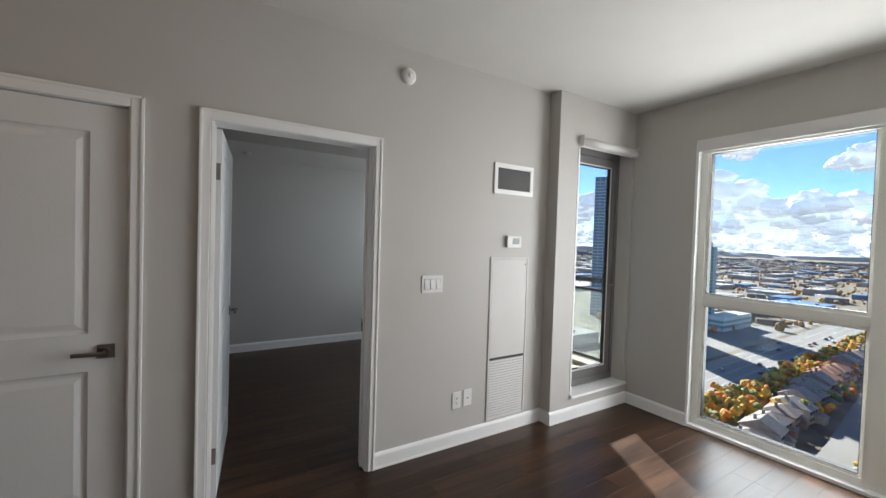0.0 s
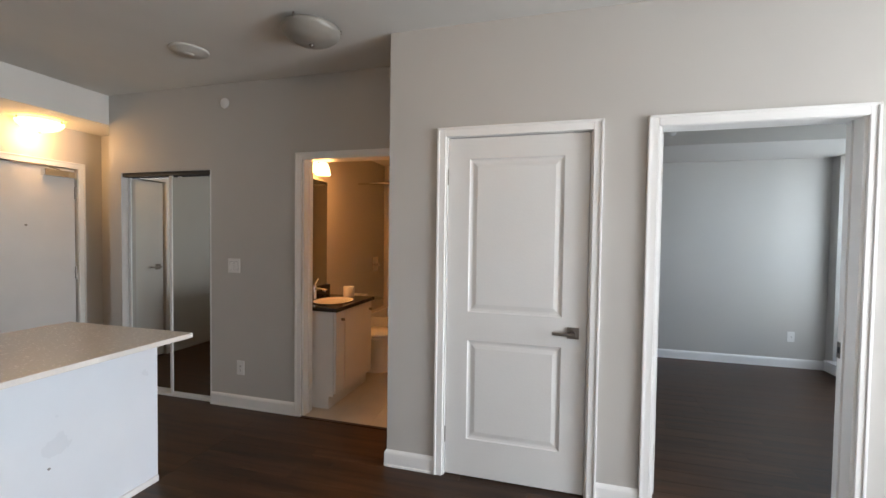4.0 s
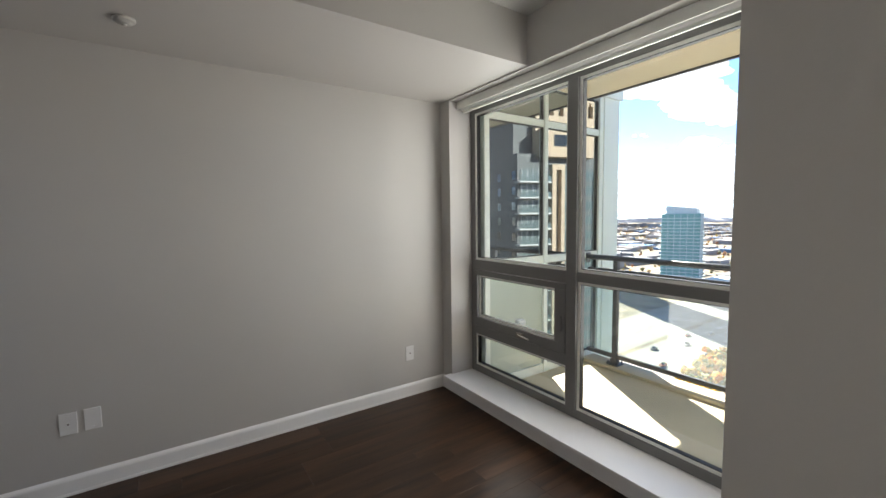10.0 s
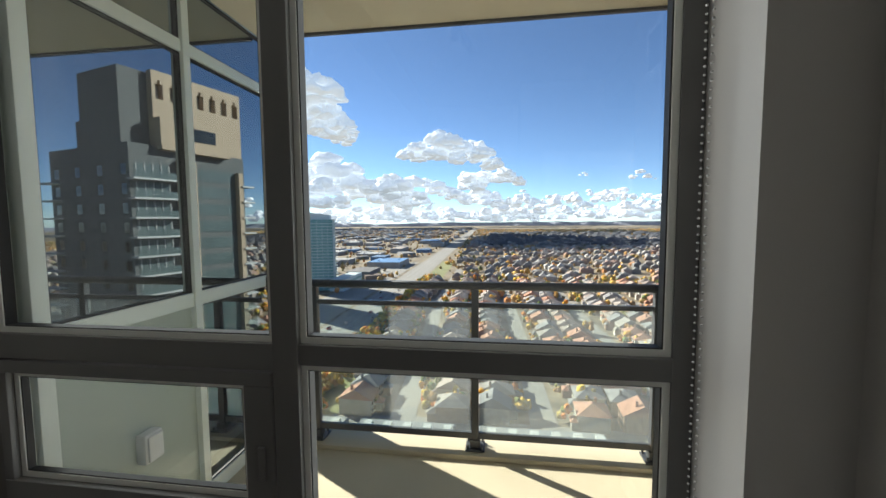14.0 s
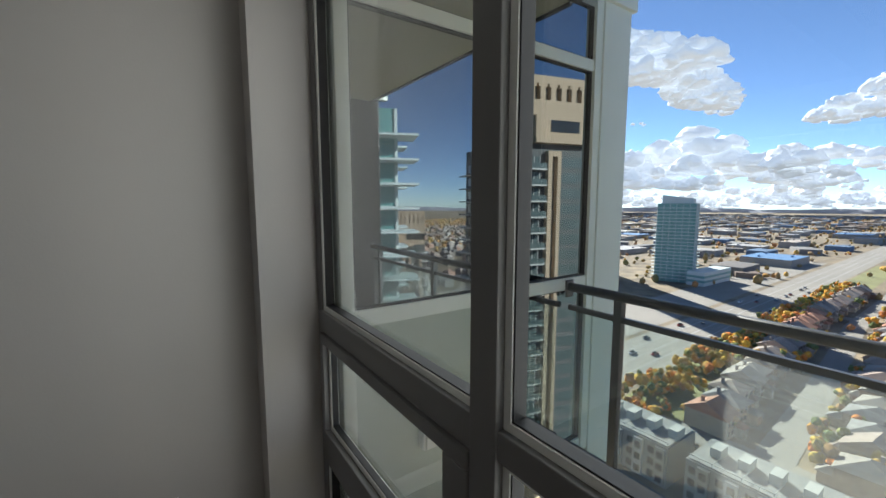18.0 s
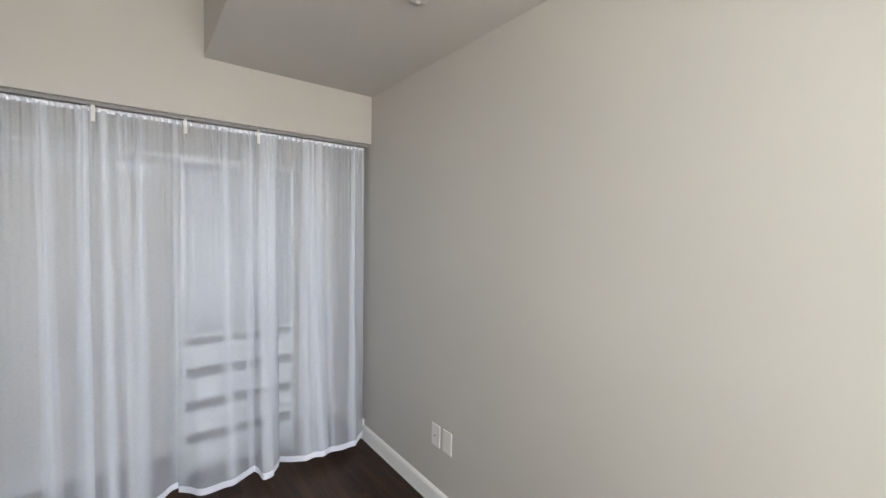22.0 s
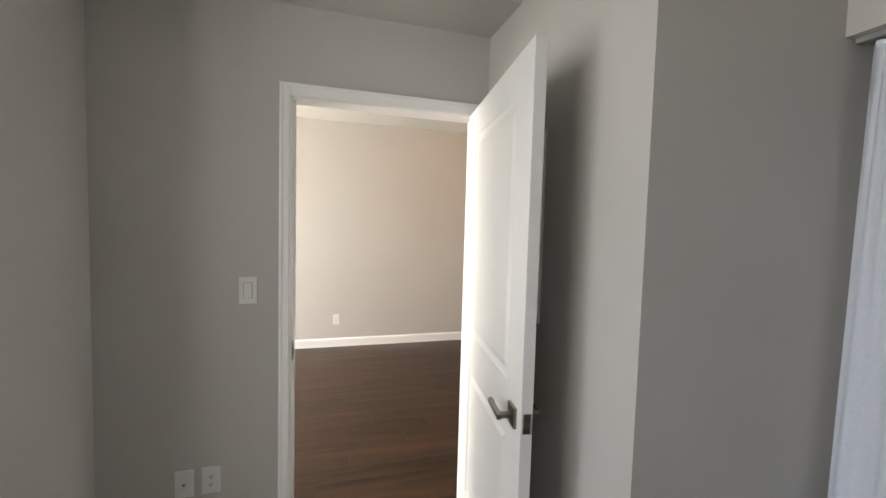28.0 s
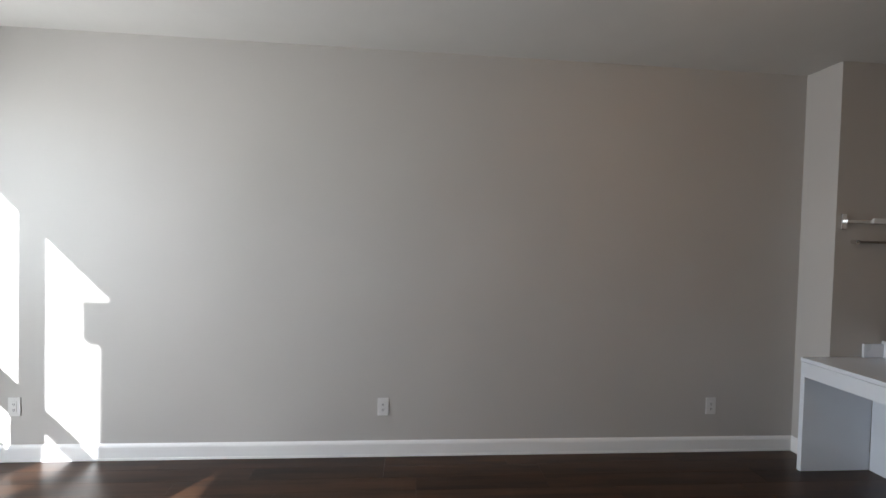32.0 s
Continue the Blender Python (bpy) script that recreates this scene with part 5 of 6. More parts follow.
def ramp_material(name, colours, rough=0.9, coords=None, scale=0.02, bump=0.0):
    """Colour by a random number for each loose piece."""
    m = bpy.data.materials.new(name)
    m.use_nodes = True
    nt = m.node_tree
    b = nt.nodes["Principled BSDF"]
    b.inputs["Roughness"].default_value = rough
    b.inputs["Specular IOR Level"].default_value = 0.2
    geo = nt.nodes.new("ShaderNodeNewGeometry")
    ramp = nt.nodes.new("ShaderNodeValToRGB")
    ramp.color_ramp.interpolation = "CONSTANT"
    while len(ramp.color_ramp.elements) < len(colours):
        ramp.color_ramp.elements.new(0.5)
    for k, c in enumerate(colours):
        ramp.color_ramp.elements[k].position = k / len(colours)
        ramp.color_ramp.elements[k].color = (*c, 1)
    nt.links.new(geo.outputs["Random Per Island"], ramp.inputs["Fac"])
    co = nt.nodes.new("ShaderNodeTexCoord")
    ns = nt.nodes.new("ShaderNodeTexNoise")
    ns.inputs["Scale"].default_value = 0.6
    ns.inputs["Detail"].default_value = 5
    nt.links.new(co.outputs["Object"], ns.inputs["Vector"])
    mr = nt.nodes.new("ShaderNodeMapRange")
    mr.inputs["To Min"].default_value, mr.inputs["To Max"].default_value = 0.6, 1.4
    nt.links.new(ns.outputs["Fac"], mr.inputs["Value"])
    mul = nt.nodes.new("ShaderNodeMix")
    mul.data_type, mul.blend_type = "RGBA", "MULTIPLY"
    mul.inputs["Factor"].default_value = 1.0
    nt.links.new(ramp.outputs["Color"], mul.inputs["A"])
    nt.links.new(mr.outputs["Result"], mul.inputs["B"])
    nt.links.new(mul.outputs["Result"], b.inputs["Base Color"])
    return m


def object_tint(name, colours, rough=0.85):
    """Colour by a random number for each object."""
    m = ramp_material(name, colours, rough)
    nt = m.node_tree
    info = nt.nodes.new("ShaderNodeObjectInfo")
    ramp = next(n for n in nt.nodes if n.bl_idname == "ShaderNodeValToRGB")
    nt.links.new(info.outputs["Random"], ramp.inputs["Fac"])
    return m


M_LEAF = ramp_material("autumn_leaves", [(0.391, 0.276, 0.057), (0.632, 0.299, 0.034), (0.207, 0.207, 0.057), (0.690, 0.437, 0.057), (0.391, 0.218, 0.081), (0.138, 0.172, 0.057), (0.552, 0.333, 0.069), (0.598, 0.196, 0.034)])
M_FARLEAF = ramp_material("far_autumn_leaves", [(0.312, 0.208, 0.078), (0.520, 0.273, 0.065), (0.182, 0.169, 0.065), (0.377, 0.234, 0.104), (0.260, 0.182, 0.091), (0.624, 0.377, 0.091), (0.468, 0.208, 0.078)])
M_ROOF = object_tint("roof_shingles", [(0.257, 0.204, 0.174), (0.302, 0.235, 0.197), (0.212, 0.197, 0.189), (0.348, 0.181, 0.121), (0.273, 0.235, 0.204)])
M_BRICK = object_tint("house_walls", [(0.332, 0.242, 0.181), (0.393, 0.348, 0.288), (0.302, 0.197, 0.143), (0.439, 0.408, 0.355)])
M_ROOFS = ramp_material("far_roofs", [(0.227, 0.197, 0.174), (0.288, 0.235, 0.204), (0.181, 0.174, 0.166), (0.317, 0.204, 0.159), (0.393, 0.370, 0.340)])
M_ROAD = material("pale_worn_asphalt", (0.242, 0.222, 0.194), 0.9, vary=0.10, scale=0.05)
M_LANE = material("lane_paint", (0.392, 0.392, 0.375), 0.8, vary=0.05)
M_GRASS = material("dry_lawn", (0.190, 0.190, 0.073), 0.95, vary=0.3, scale=0.03)
M_SHED = object_tint("warehouse_roofs", [(0.377, 0.370, 0.370), (0.444, 0.430, 0.403), (0.295, 0.302, 0.316), (0.108, 0.222, 0.403), (0.390, 0.336, 0.295)])
M_SHEDW = material("warehouse_walls", (0.323, 0.294, 0.266), 0.9, vary=0.1, scale=0.1)
M_TOWGL = material("tower_green_glass", (0.11, 0.27, 0.26), 0.3, vary=0.12, scale=0.3)
M_TOWSL = material("tower_slab", (0.50, 0.56, 0.56), 0.6, vary=0.05)
M_TOWBL = material("tower_blue_glass", (0.06, 0.145, 0.25), 0.3, vary=0.12, scale=0.3)
M_PEACH = material("peach_precast", (0.370, 0.280, 0.196), 0.8, vary=0.06, scale=0.2)
M_DKGL = material("dark_tower_glass", (0.017, 0.022, 0.025), 0.1, vary=0.15, scale=0.4)
M_GREYC = material("grey_precast", (0.090, 0.095, 0.095), 0.8, vary=0.08, scale=0.2)
M_GREYR = material("grey_roofing", (0.202, 0.202, 0.196), 0.85, vary=0.08, scale=0.2)
M_BALU = material("grey_green_balustrade", (0.075, 0.10, 0.10), 0.25, vary=0.1, scale=0.4)
M_BALC = material("white_balcony_slab", (0.414, 0.409, 0.392), 0.7, vary=0.04)
M_CLOUD = bpy.data.materials.new("cloud")
M_CLOUD.use_nodes = True
cb = M_CLOUD.node_tree.nodes["Principled BSDF"]
cb.inputs["Base Color"].default_value = (0.72, 0.73, 0.75, 1)
cb.inputs["Roughness"].default_value = 1.0
cb.inputs["Specular IOR Level"].default_value = 0.0
# faint bluish glow added to lift the back-lit sides of the clouds
cb.inputs["Emission Color"].default_value = (0.80, 0.86, 0.95, 1)
cb.inputs["Emission Strength"].default_value = 0.15

# ground with a road, side streets and lawns
solid("ground", boxes((-4700, 4700, -4700, 4700, G - 1, G)), M_GROUND, "brown autumn ground reaching the horizon", "ground")


def strip(name, pts, wide, mat, z, label, category):
    """A flat ribbon along points (x, y)."""
    bm = bmesh.new()
    prev = None
    for k, (x, y) in enumerate(pts):
        a = Vector(pts[max(0, k - 1)])
        b = Vector(pts[min(len(pts) - 1, k + 1)])
        n = (b - a).normalized()
        n = Vector((-n.y, n.x)) * wide / 2
        cur = (bm.verts.new((x + n.x, y + n.y, z)), bm.verts.new((x - n.x, y - n.y, z)))
        if prev:
            bm.faces.new((prev[0], cur[0], cur[1], prev[1]))
        prev = cur
    bmesh.ops.recalc_face_normals(bm, faces=bm.faces)
    return solid(name, bm, mat, label, category)


def road_y(x):
    return 96 + 0.03 * (x - 130)


strip("road", [(x, road_y(x)) for x in range(-60, 3000, 60)], 30, M_ROAD, G + 0.10, "wide pale asphalt avenue running to the horizon", "road")
for k, off in enumerate((-7, 0, 7)):
    strip("road_marking", [(x, road_y(x) + off) for x in range(-60, 900, 60)], 0.5, M_LANE, G + 0.16, "white lane line on the avenue", "road marking")
strip("lawn", [(x, road_y(x) - 27) for x in range(60, 700, 40)], 20, M_GRASS, G + 0.06, "grass verge beside the avenue", "lawn")
STREETS = [(34, 52), (-14, -6), (-62, -54), (-112, -104), (-165, -160)]
for a, b in STREETS:
    strip("street", [(118, a), (200, (a * 2 + b) / 3), (320, b), (620, b + 6)], 9, M_ROAD, G + 0.12, "asphalt side street between houses", "street")
strip("street", [(128, 84), (132, 30), (130, -60), (128, -180)], 9, M_ROAD, G + 0.11, "asphalt street behind the townhouses", "street")
strip("street", [(72, 100), (78, 20), (78, -120)], 12, M_ROAD, G + 0.09, "asphalt street in front of the townhouses", "street")
strip("street", [(340, 70), (345, -200)], 9, M_ROAD, G + 0.13, "asphalt cross street", "street")
court = base("sports_court", 116, -38, G, "blue painted sports courts beside the townhouses", "sports court")
M_COURT = material("court_blue", (0.034, 0.123, 0.280), 0.8, vary=0.05)
for k in range(3):
    part("court_surface", boxes((104 + k * 8, 110.5 + k * 8, -46, -31, G + 0.15, G + 0.2)), M_COURT, court)
    part("court_line", boxes((104 + k * 8, 110.5 + k * 8, -38.7, -38.3, G + 0.2, G + 0.23)), M_LANE, court)


# houses
def house_meshes(w, d, h, roof_h, hip, wing):
    """Walls with window recesses, and a roof with eaves; local, front towards -y."""
    bw_ = bmesh.new()
    box(bw_, -w / 2, w / 2, -d / 2, d / 2, 0, h)
    box(bw_, w * 0.1, w / 2 - 0.4, -d / 2 - wing, -d / 2 + 0.1, 0, h * 0.55)
    br = bmesh.new()

    def roof(x0, x1, y0, y1, z, r, hp):
        e = 0.5
        x0, x1, y0, y1 = x0 - e, x1 + e, y0 - e, y1 + e
        ins = min((y1 - y0) / 2, (x1 - x0) * 0.45) if hp else 0.0
        ym = (y0 + y1) / 2
        v = [br.verts.new(p) for p in ((x0, y0, z), (x1, y0, z), (x1, y1, z), (x0, y1, z), (x0 + ins, ym, z + r), (x1 - ins, ym, z + r))]
        for f in ((0, 1, 5, 4), (2, 3, 4, 5), (1, 2, 5), (3, 0, 4), (3, 2, 1, 0)):
            br.faces.new([v[i] for i in f])
    roof(-w / 2, w / 2, -d / 2, d / 2, h, roof_h, hip)
    roof(w * 0.1, w / 2 - 0.4, -d / 2 - wing, -d / 2 + 1.0, h * 0.55, roof_h * 0.5, True)
    box(br, -w * 0.25 - 0.4, -w * 0.25 + 0.4, d * 0.12, d * 0.12 + 0.8, h, h + roof_h + 0.7)
    bwin = bmesh.new()
    for x in (-w * 0.3, -w * 0.02, w * 0.3):
        for z in (1.0, 3.7):
            for s in (-1, 1):
                y = s * d / 2
                box(bwin, x - 0.7, x + 0.7, *sorted((y - s * 0.05, y + s * 0.06)), z, z + 1.4)
    return made("wall", bw_, M_BRICK), made("roof", br, M_ROOF), made("windows", bwin, M_DKGL)


KINDS = [house_meshes(9, 11, 5.8, 3.0, True, 3), house_meshes(8, 12, 6.0, 3.6, False, 2.4), house_meshes(10, 10, 5.6, 2.6, True, 2), house_meshes(8.5, 13, 5.8, 3.2, True, 3.4)]
FIRST = []
for ws, rs, vs in KINDS:
    th = turned("house", pose(0, 0, G - 40), "two-storey brick house with a shingled roof", "house", group="suburban houses")
    for nm, me in (("wall", ws), ("roof", rs), ("window", vs)):
        ob = new(nm, me)
        ob.parent = th
    FIRST.append(th)
plots = []
for s, (a, b) in enumerate(STREETS):
    for side in (-1, 1):
        for k in range(24):
            x = 138 + k * 12.5
            f = min(1, (x - 118) / 200)
            y = a + (b - a) * f + side * 17
            if y > road_y(x) - 30:
                continue
            plots.append((x + rnd.uniform(-1, 1), y + rnd.uniform(-1.5, 1.5), 0 if side > 0 else 180))
used = 0
for n, (x, y, r) in enumerate(plots):
    first = FIRST[n % 4]
    m = pose(x, y, G, 0, 0, r + rnd.uniform(-5, 5))
    if used < 4:
        FIRST[used].matrix_basis = m
    else:
        copy_thing(FIRST[rnd.randrange(4)], m)
    used += 1


def soup(name, rows, mat, label, category, shape):
    """Many far pieces in one mesh, each a small closed shape."""
    vs, fs = [], []
    for row in rows:
        v, f = shape(*row)
        o = len(vs)
        vs += v
        fs += [tuple(i + o for i in q) for q in f]
    me = bpy.data.meshes.new(name)
    me.from_pydata(vs, [], fs)
    me.materials.append(mat)
    return tagged(new(name, me), label, category, "", "stuff")


def roof_shape(x, y, w, d, h, r, turn):
    c, s = math.cos(turn), math.sin(turn)
    pts = [(-w / 2, -d / 2, 0), (w / 2, -d / 2, 0), (w / 2, d / 2, 0), (-w / 2, d / 2, 0), (-w / 2, -d / 2, h), (w / 2, -d / 2, h), (w / 2, d / 2, h), (-w / 2, d / 2, h), (-w * 0.15, 0, h + r), (w * 0.15, 0, h + r)]
    v = [(x + c * a - s * b, y + s * a + c * b, G + z) for a, b, z in pts]
    return v, [(0, 1, 5, 4), (1, 2, 6, 5), (2, 3, 7, 6), (3, 0, 4, 7), (4, 5, 9, 8), (5, 6, 9), (6, 7, 8, 9), (7, 4, 8)]


rows = []
while len(rows) < 3000:
    x, y = rnd.uniform(120, 1500), rnd.uniform(-1000, 220)
    if y > road_y(x) - 45 or (x < 450 and -185 < y) or math.hypot(x, y) > 1500:
        continue
    rows.append((round(x / 22) * 22 + rnd.uniform(-3, 3), y, rnd.uniform(7, 10), rnd.uniform(8, 12), 5.2, rnd.uniform(2.2, 3.6), rnd.uniform(-0.15, 0.15)))
soup("far_houses", rows, M_ROOFS, "far suburban houses with pitched roofs", "houses", roof_shape)

ICO = bmesh.new()
bmesh.ops.create_icosphere(ICO, subdivisions=2, radius=1.0)
ICO_V = [v.co.copy() for v in ICO.verts]
ICO_F = [tuple(v.index for v in f.verts) for f in ICO.faces]
ICO.free()
LOW = bmesh.new()
bmesh.ops.create_icosphere(LOW, subdivisions=1, radius=1.0)
LOW_V = [v.co.copy() for v in LOW.verts]
LOW_F = [tuple(v.index for v in f.verts) for f in LOW.faces]
LOW.free()


def clump(x, y, z, r, tall, seed, fine):
    vs = ICO_V if fine else LOW_V
    out = []
    for p in vs:
        k = 1 + 0.45 * noise.noise(p * 2.2 + Vector((seed, seed * 0.7, 0)))
        out.append((x + p.x * r * k, y + p.y * r * k, z + p.z * r * tall * k))
    return out, (ICO_F if fine else LOW_F)


def tree_rows(n, fine, place):
    rows_ = []
    while len(rows_) < n:
        p = place()
        if p is None:
            continue
        x, y = p
        r = rnd.uniform(1.3, 3.0)
        if fine:
            for _ in range(rnd.randrange(4, 8)):
                rows_.append((x + rnd.uniform(-r, r) * 0.8, y + rnd.uniform(-r, r) * 0.8, G + r * 1.4 + rnd.uniform(-0.5, 1.0) * r, r * rnd.uniform(0.35, 0.65), rnd.uniform(0.8, 1.3), rnd.uniform(0, 99), True))
        else:
            rows_.append((x, y, G + r * 1.1, r * rnd.uniform(0.8, 1.4), rnd.uniform(0.8, 1.4), rnd.uniform(0, 99), False))
    return rows_


def near_place():
    x, y = rnd.uniform(84, 460), rnd.uniform(-220, 85)
    if rnd.random() < 0.22:
        y = road_y(x) - rnd.uniform(17, 30)
    if any(abs(y - (a + (b - a) * min(1, max(0, (x - 118) / 200)))) < 6 for a, b in STREETS) or 86 < x < 136 and -60 < y < 78 and abs(y - road_y(x)) > 40:
        return None
    return x, y


def far_place():
    x, y = rnd.uniform(300, 2600), rnd.uniform(-1500, 1600)
    if abs(y - road_y(x)) < 22 or (y > road_y(x) and rnd.random() < 0.6):
        return None
    return x, y


soup("street_trees", tree_rows(6500, True, near_place), M_LEAF, "autumn trees along the streets", "trees", clump)
soup("far_trees", tree_rows(15000, False, far_place), M_FARLEAF, "far autumn tree canopy", "trees", clump)
wood = [(rnd.uniform(1000, 1900), rnd.uniform(-1100, 40), G + 5, rnd.uniform(9, 18), 0.5, rnd.uniform(0, 99), False) for _ in range(900)]
# the woods' bluish grey has distance haze put into it
soup("far_woods", wood, material("hazed_dark_woods", (0.065, 0.066, 0.075), 0.95, vary=0.2, scale=0.02), "dark band of far woods", "woods", clump)


# warehouses north of the avenue
sheds = []
for k in range(70):
    for _ in range(30):
        x, y = rnd.uniform(150, 1300), rnd.uniform(150, 900)
        w, d = rnd.uniform(25, 70), rnd.uniform(22, 60)
        if y - d / 2 > road_y(x) + 22 and math.hypot(x - 391, y - 185) > 60 and math.hypot(x - 354, y - 248) > 60 and all(abs(x - a) > (w + c) / 2 + 6 or abs(y - b) > (d + e) / 2 + 6 for a, b, c, e in sheds):
            sheds.append((x, y, w, d))
            break
for x, y, w, d in sheds:
    h = rnd.uniform(6, 10)
    th = base("warehouse", x, y, G, "flat-roofed warehouse beside the avenue", "warehouse", group="warehouses")
    part("wall", boxes((x - w / 2, x + w / 2, y - d / 2, y + d / 2, G, G + h)), M_SHEDW, th)
    part("roof", boxes((x - w / 2 + 0.4, x + w / 2 - 0.4, y - d / 2 + 0.4, y + d / 2 - 0.4, G + h, G + h + 0.3), *[(x + a * w - 1.5, x + a * w + 1.5, y + b * d - 1, y + b * d + 1, G + h + 0.3, G + h + 1.8) for a, b in ((-0.3, 0.2), (0.1, -0.3), (0.3, 0.3))]), M_SHED, th)
rows = []
while len(rows) < 1500:
    x, y = rnd.uniform(420, 3000), rnd.uniform(120, 2200)
    if y < road_y(x) + 24 or math.hypot(x - 391, y - 185) < 60 or math.hypot(x - 354, y - 248) < 60 or (x < 1330 and y < 930 and any(abs(x - a) < (w + 40) / 2 and abs(y - b) < (d + 40) / 2 for a, b, w, d in sheds)):
        continue
    rows.append((x, y, rnd.uniform(12, 48), rnd.uniform(10, 36), rnd.uniform(4, 9), rnd.uniform(0.3, 1.2), rnd.choice((0.0, 0.03, 0.5))))
soup("far_warehouses", rows, ramp_material("far_shed_roofs", [(0.224, 0.213, 0.207), (0.308, 0.297, 0.286), (0.168, 0.157, 0.151), (0.112, 0.179, 0.280), (0.202, 0.151, 0.123), (0.140, 0.129, 0.123)]), "far low warehouses and shops", "buildings", roof_shape)
strip("parking_lot", [(130, 132), (300, 138), (640, 150)], 36, M_ROAD, G + 0.07, "asphalt parking lots beside the avenue", "parking lot")

# townhouse blocks
M_THW = material("townhouse_grey", (0.242, 0.235, 0.222), 0.85, vary=0.06, scale=0.3)
M_THL = material("townhouse_pale", (0.400, 0.393, 0.364), 0.85, vary=0.05, scale=0.3)
for y0, n in ((46, 6), (14, 5), (-26, 6), (-88, 6)):
    th = base("townhouse_block", 106, y0 + n * 3, G, "row of flat-roofed grey townhouses with roof terraces", "townhouses", group="townhouse blocks")
    y1 = y0 + n * 5.6
    part("wall", boxes((99, 113, y0, y1, G, G + 10.5)), M_THW, th)
    part("roof", boxes((99.4, 112.6, y0 + 0.4, y1 - 0.4, G + 10.5, G + 10.8)), M_GREYR, th)
    for k in range(n):
        a = y0 + k * 5.6
        part("bay", boxes((98.2, 99.0, a + 0.5, a + 2.9, G + 0.5, G + 10.0)), M_THL if k % 2 else M_THW, th)
        for z in (1.2, 4.4, 7.4):
            for q in (0.9, 3.4):
                part("window", boxes((98.12 if q < 3 else 98.92, 98.25 if q < 3 else 99.02, a + q, a + q + 1.5, G + z, G + z + 1.7)), M_DKGL, th)
        part("stair_head", boxes((104, 108, a + 0.4, a + 2.6, G + 10.8, G + 13.0)), M_THL, th)
        part("terrace_rail", boxes((99.2, 99.3, a + 0.2, a + 5.4, G + 11.7, G + 11.85), (99.2, 104, a + 0.1, a + 0.2, G + 11.7, G + 11.85), (99.2, 99.3, a + 0.2, a + 0.35, G + 10.8, G + 11.7), (99.2, 99.3, a + 2.7, a + 2.85, G + 10.8, G + 11.7)), M_LANE, th)

# cars
def car(x, y, r, mat):
    th = turned("car", pose(x, y, G + 0.16, 0, 0, r), "parked or driving car on the asphalt", "car", group="cars")
    part("body", boxes((-2.2, 2.2, -0.9, 0.9, 0.3, 0.85), bevel=0.12), mat, th)
    part("cabin", boxes((-1.3, 1.0, -0.8, 0.8, 0.85, 1.4), bevel=0.18), M_DKGL, th)
    for a in (-1.35, 1.35):
        for b in (-0.85, 0.85):
            bm = bmesh.new()
            cyl(bm, (a, b - 0.1, 0.32), (a, b + 0.1, 0.32), 0.32, 10)
            part("wheel", bm, M_GASKET, th)


CAR_PAINT = [material("car_dark", (0.03, 0.03, 0.035), 0.3, vary=0), material("car_white", (0.7, 0.7, 0.7), 0.3, vary=0), material("car_red", (0.3, 0.03, 0.03), 0.3, vary=0), material("car_grey", (0.2, 0.21, 0.22), 0.3, vary=0)]
for k in range(26):
    x = 110 + k * 13 + rnd.uniform(-4, 4)
    car(x, road_y(x) + rnd.choice((-10.5, -3.5, 3.5, 10.5)), 1.7, CAR_PAINT[k % 4])
for k in range(34):
    car(138 + (k % 12) * 3.1 + rnd.uniform(-0.3, 0.3), 120.5 + (k // 12) * 9.0, 88 + 180 * (k % 2), CAR_PAINT[rnd.randrange(4)])
for k in range(12):
    car(123 + rnd.uniform(-1, 1), 60 - k * 10, 90, CAR_PAINT[(k * 3) % 4])


# towers
def tower(name, x, y, w, d, top, rz, skin, slab, label, floors_from=G, step=3.0, balcony=0.0, crown=None):
    """A storeyed tower: glass core, a slab edge at each floor, mullions and balconies."""
    th = turned(name, pose(x, y, G, 0, 0, rz), label, "tower")
    h = top - G
    part("core", boxes((-w / 2, w / 2, -d / 2, d / 2, 0, h)), skin, th)
    n = int(h / step)
    bm = bmesh.new()
    for k in range(1, n):
        z = k * step
        box(bm, -w / 2 - 0.15, w / 2 + 0.15, -d / 2 - 0.15, d / 2 + 0.15, z - 0.26, z + 0.26)
    part("floor_edges", bm, slab, th)
    bm = bmesh.new()
    for k in range(int(w / 4.5) + 1):
        u = -w / 2 + k * w / int(w / 4.5)
        for s in (-1, 1):
            box(bm, u - 0.16, u + 0.16, *sorted((s * d / 2, s * (d / 2 + 0.22))), 0, h)
    for k in range(int(d / 4.5) + 1):
        u = -d / 2 + k * d / int(d / 4.5)
        for s in (-1, 1):
            box(bm, *sorted((s * w / 2, s * (w / 2 + 0.22))), u - 0.16, u + 0.16, 0, h)
    part("mullions", bm, slab, th)
    if balcony:
        for sx, sy in ((-1, -1), (-1, 1), (1, 1), (1, -1)):
            bm = bmesh.new()
            for k in range(1, n):
                z = k * step
                cx, cy = sx * w / 2, sy * d / 2
                box(bm, cx - 2.6, cx + 2.6, cy - 2.6, cy + 2.6, z - 0.15, z + 0.1)
            part("balconies", bm, slab, th)
    if crown:
        crown(th, w, d, h)
    return th


def slanted(th, w, d, h):
    bm = boxes((-w * 0.4, w * 0.4, -d * 0.4, d * 0.4, h, h + 6))
    for v in bm.verts:
        if v.co.z > h + 3:
            v.co.z += 4 * (v.co.y / d)
    part("crown", bm, M_TOWSL, th)


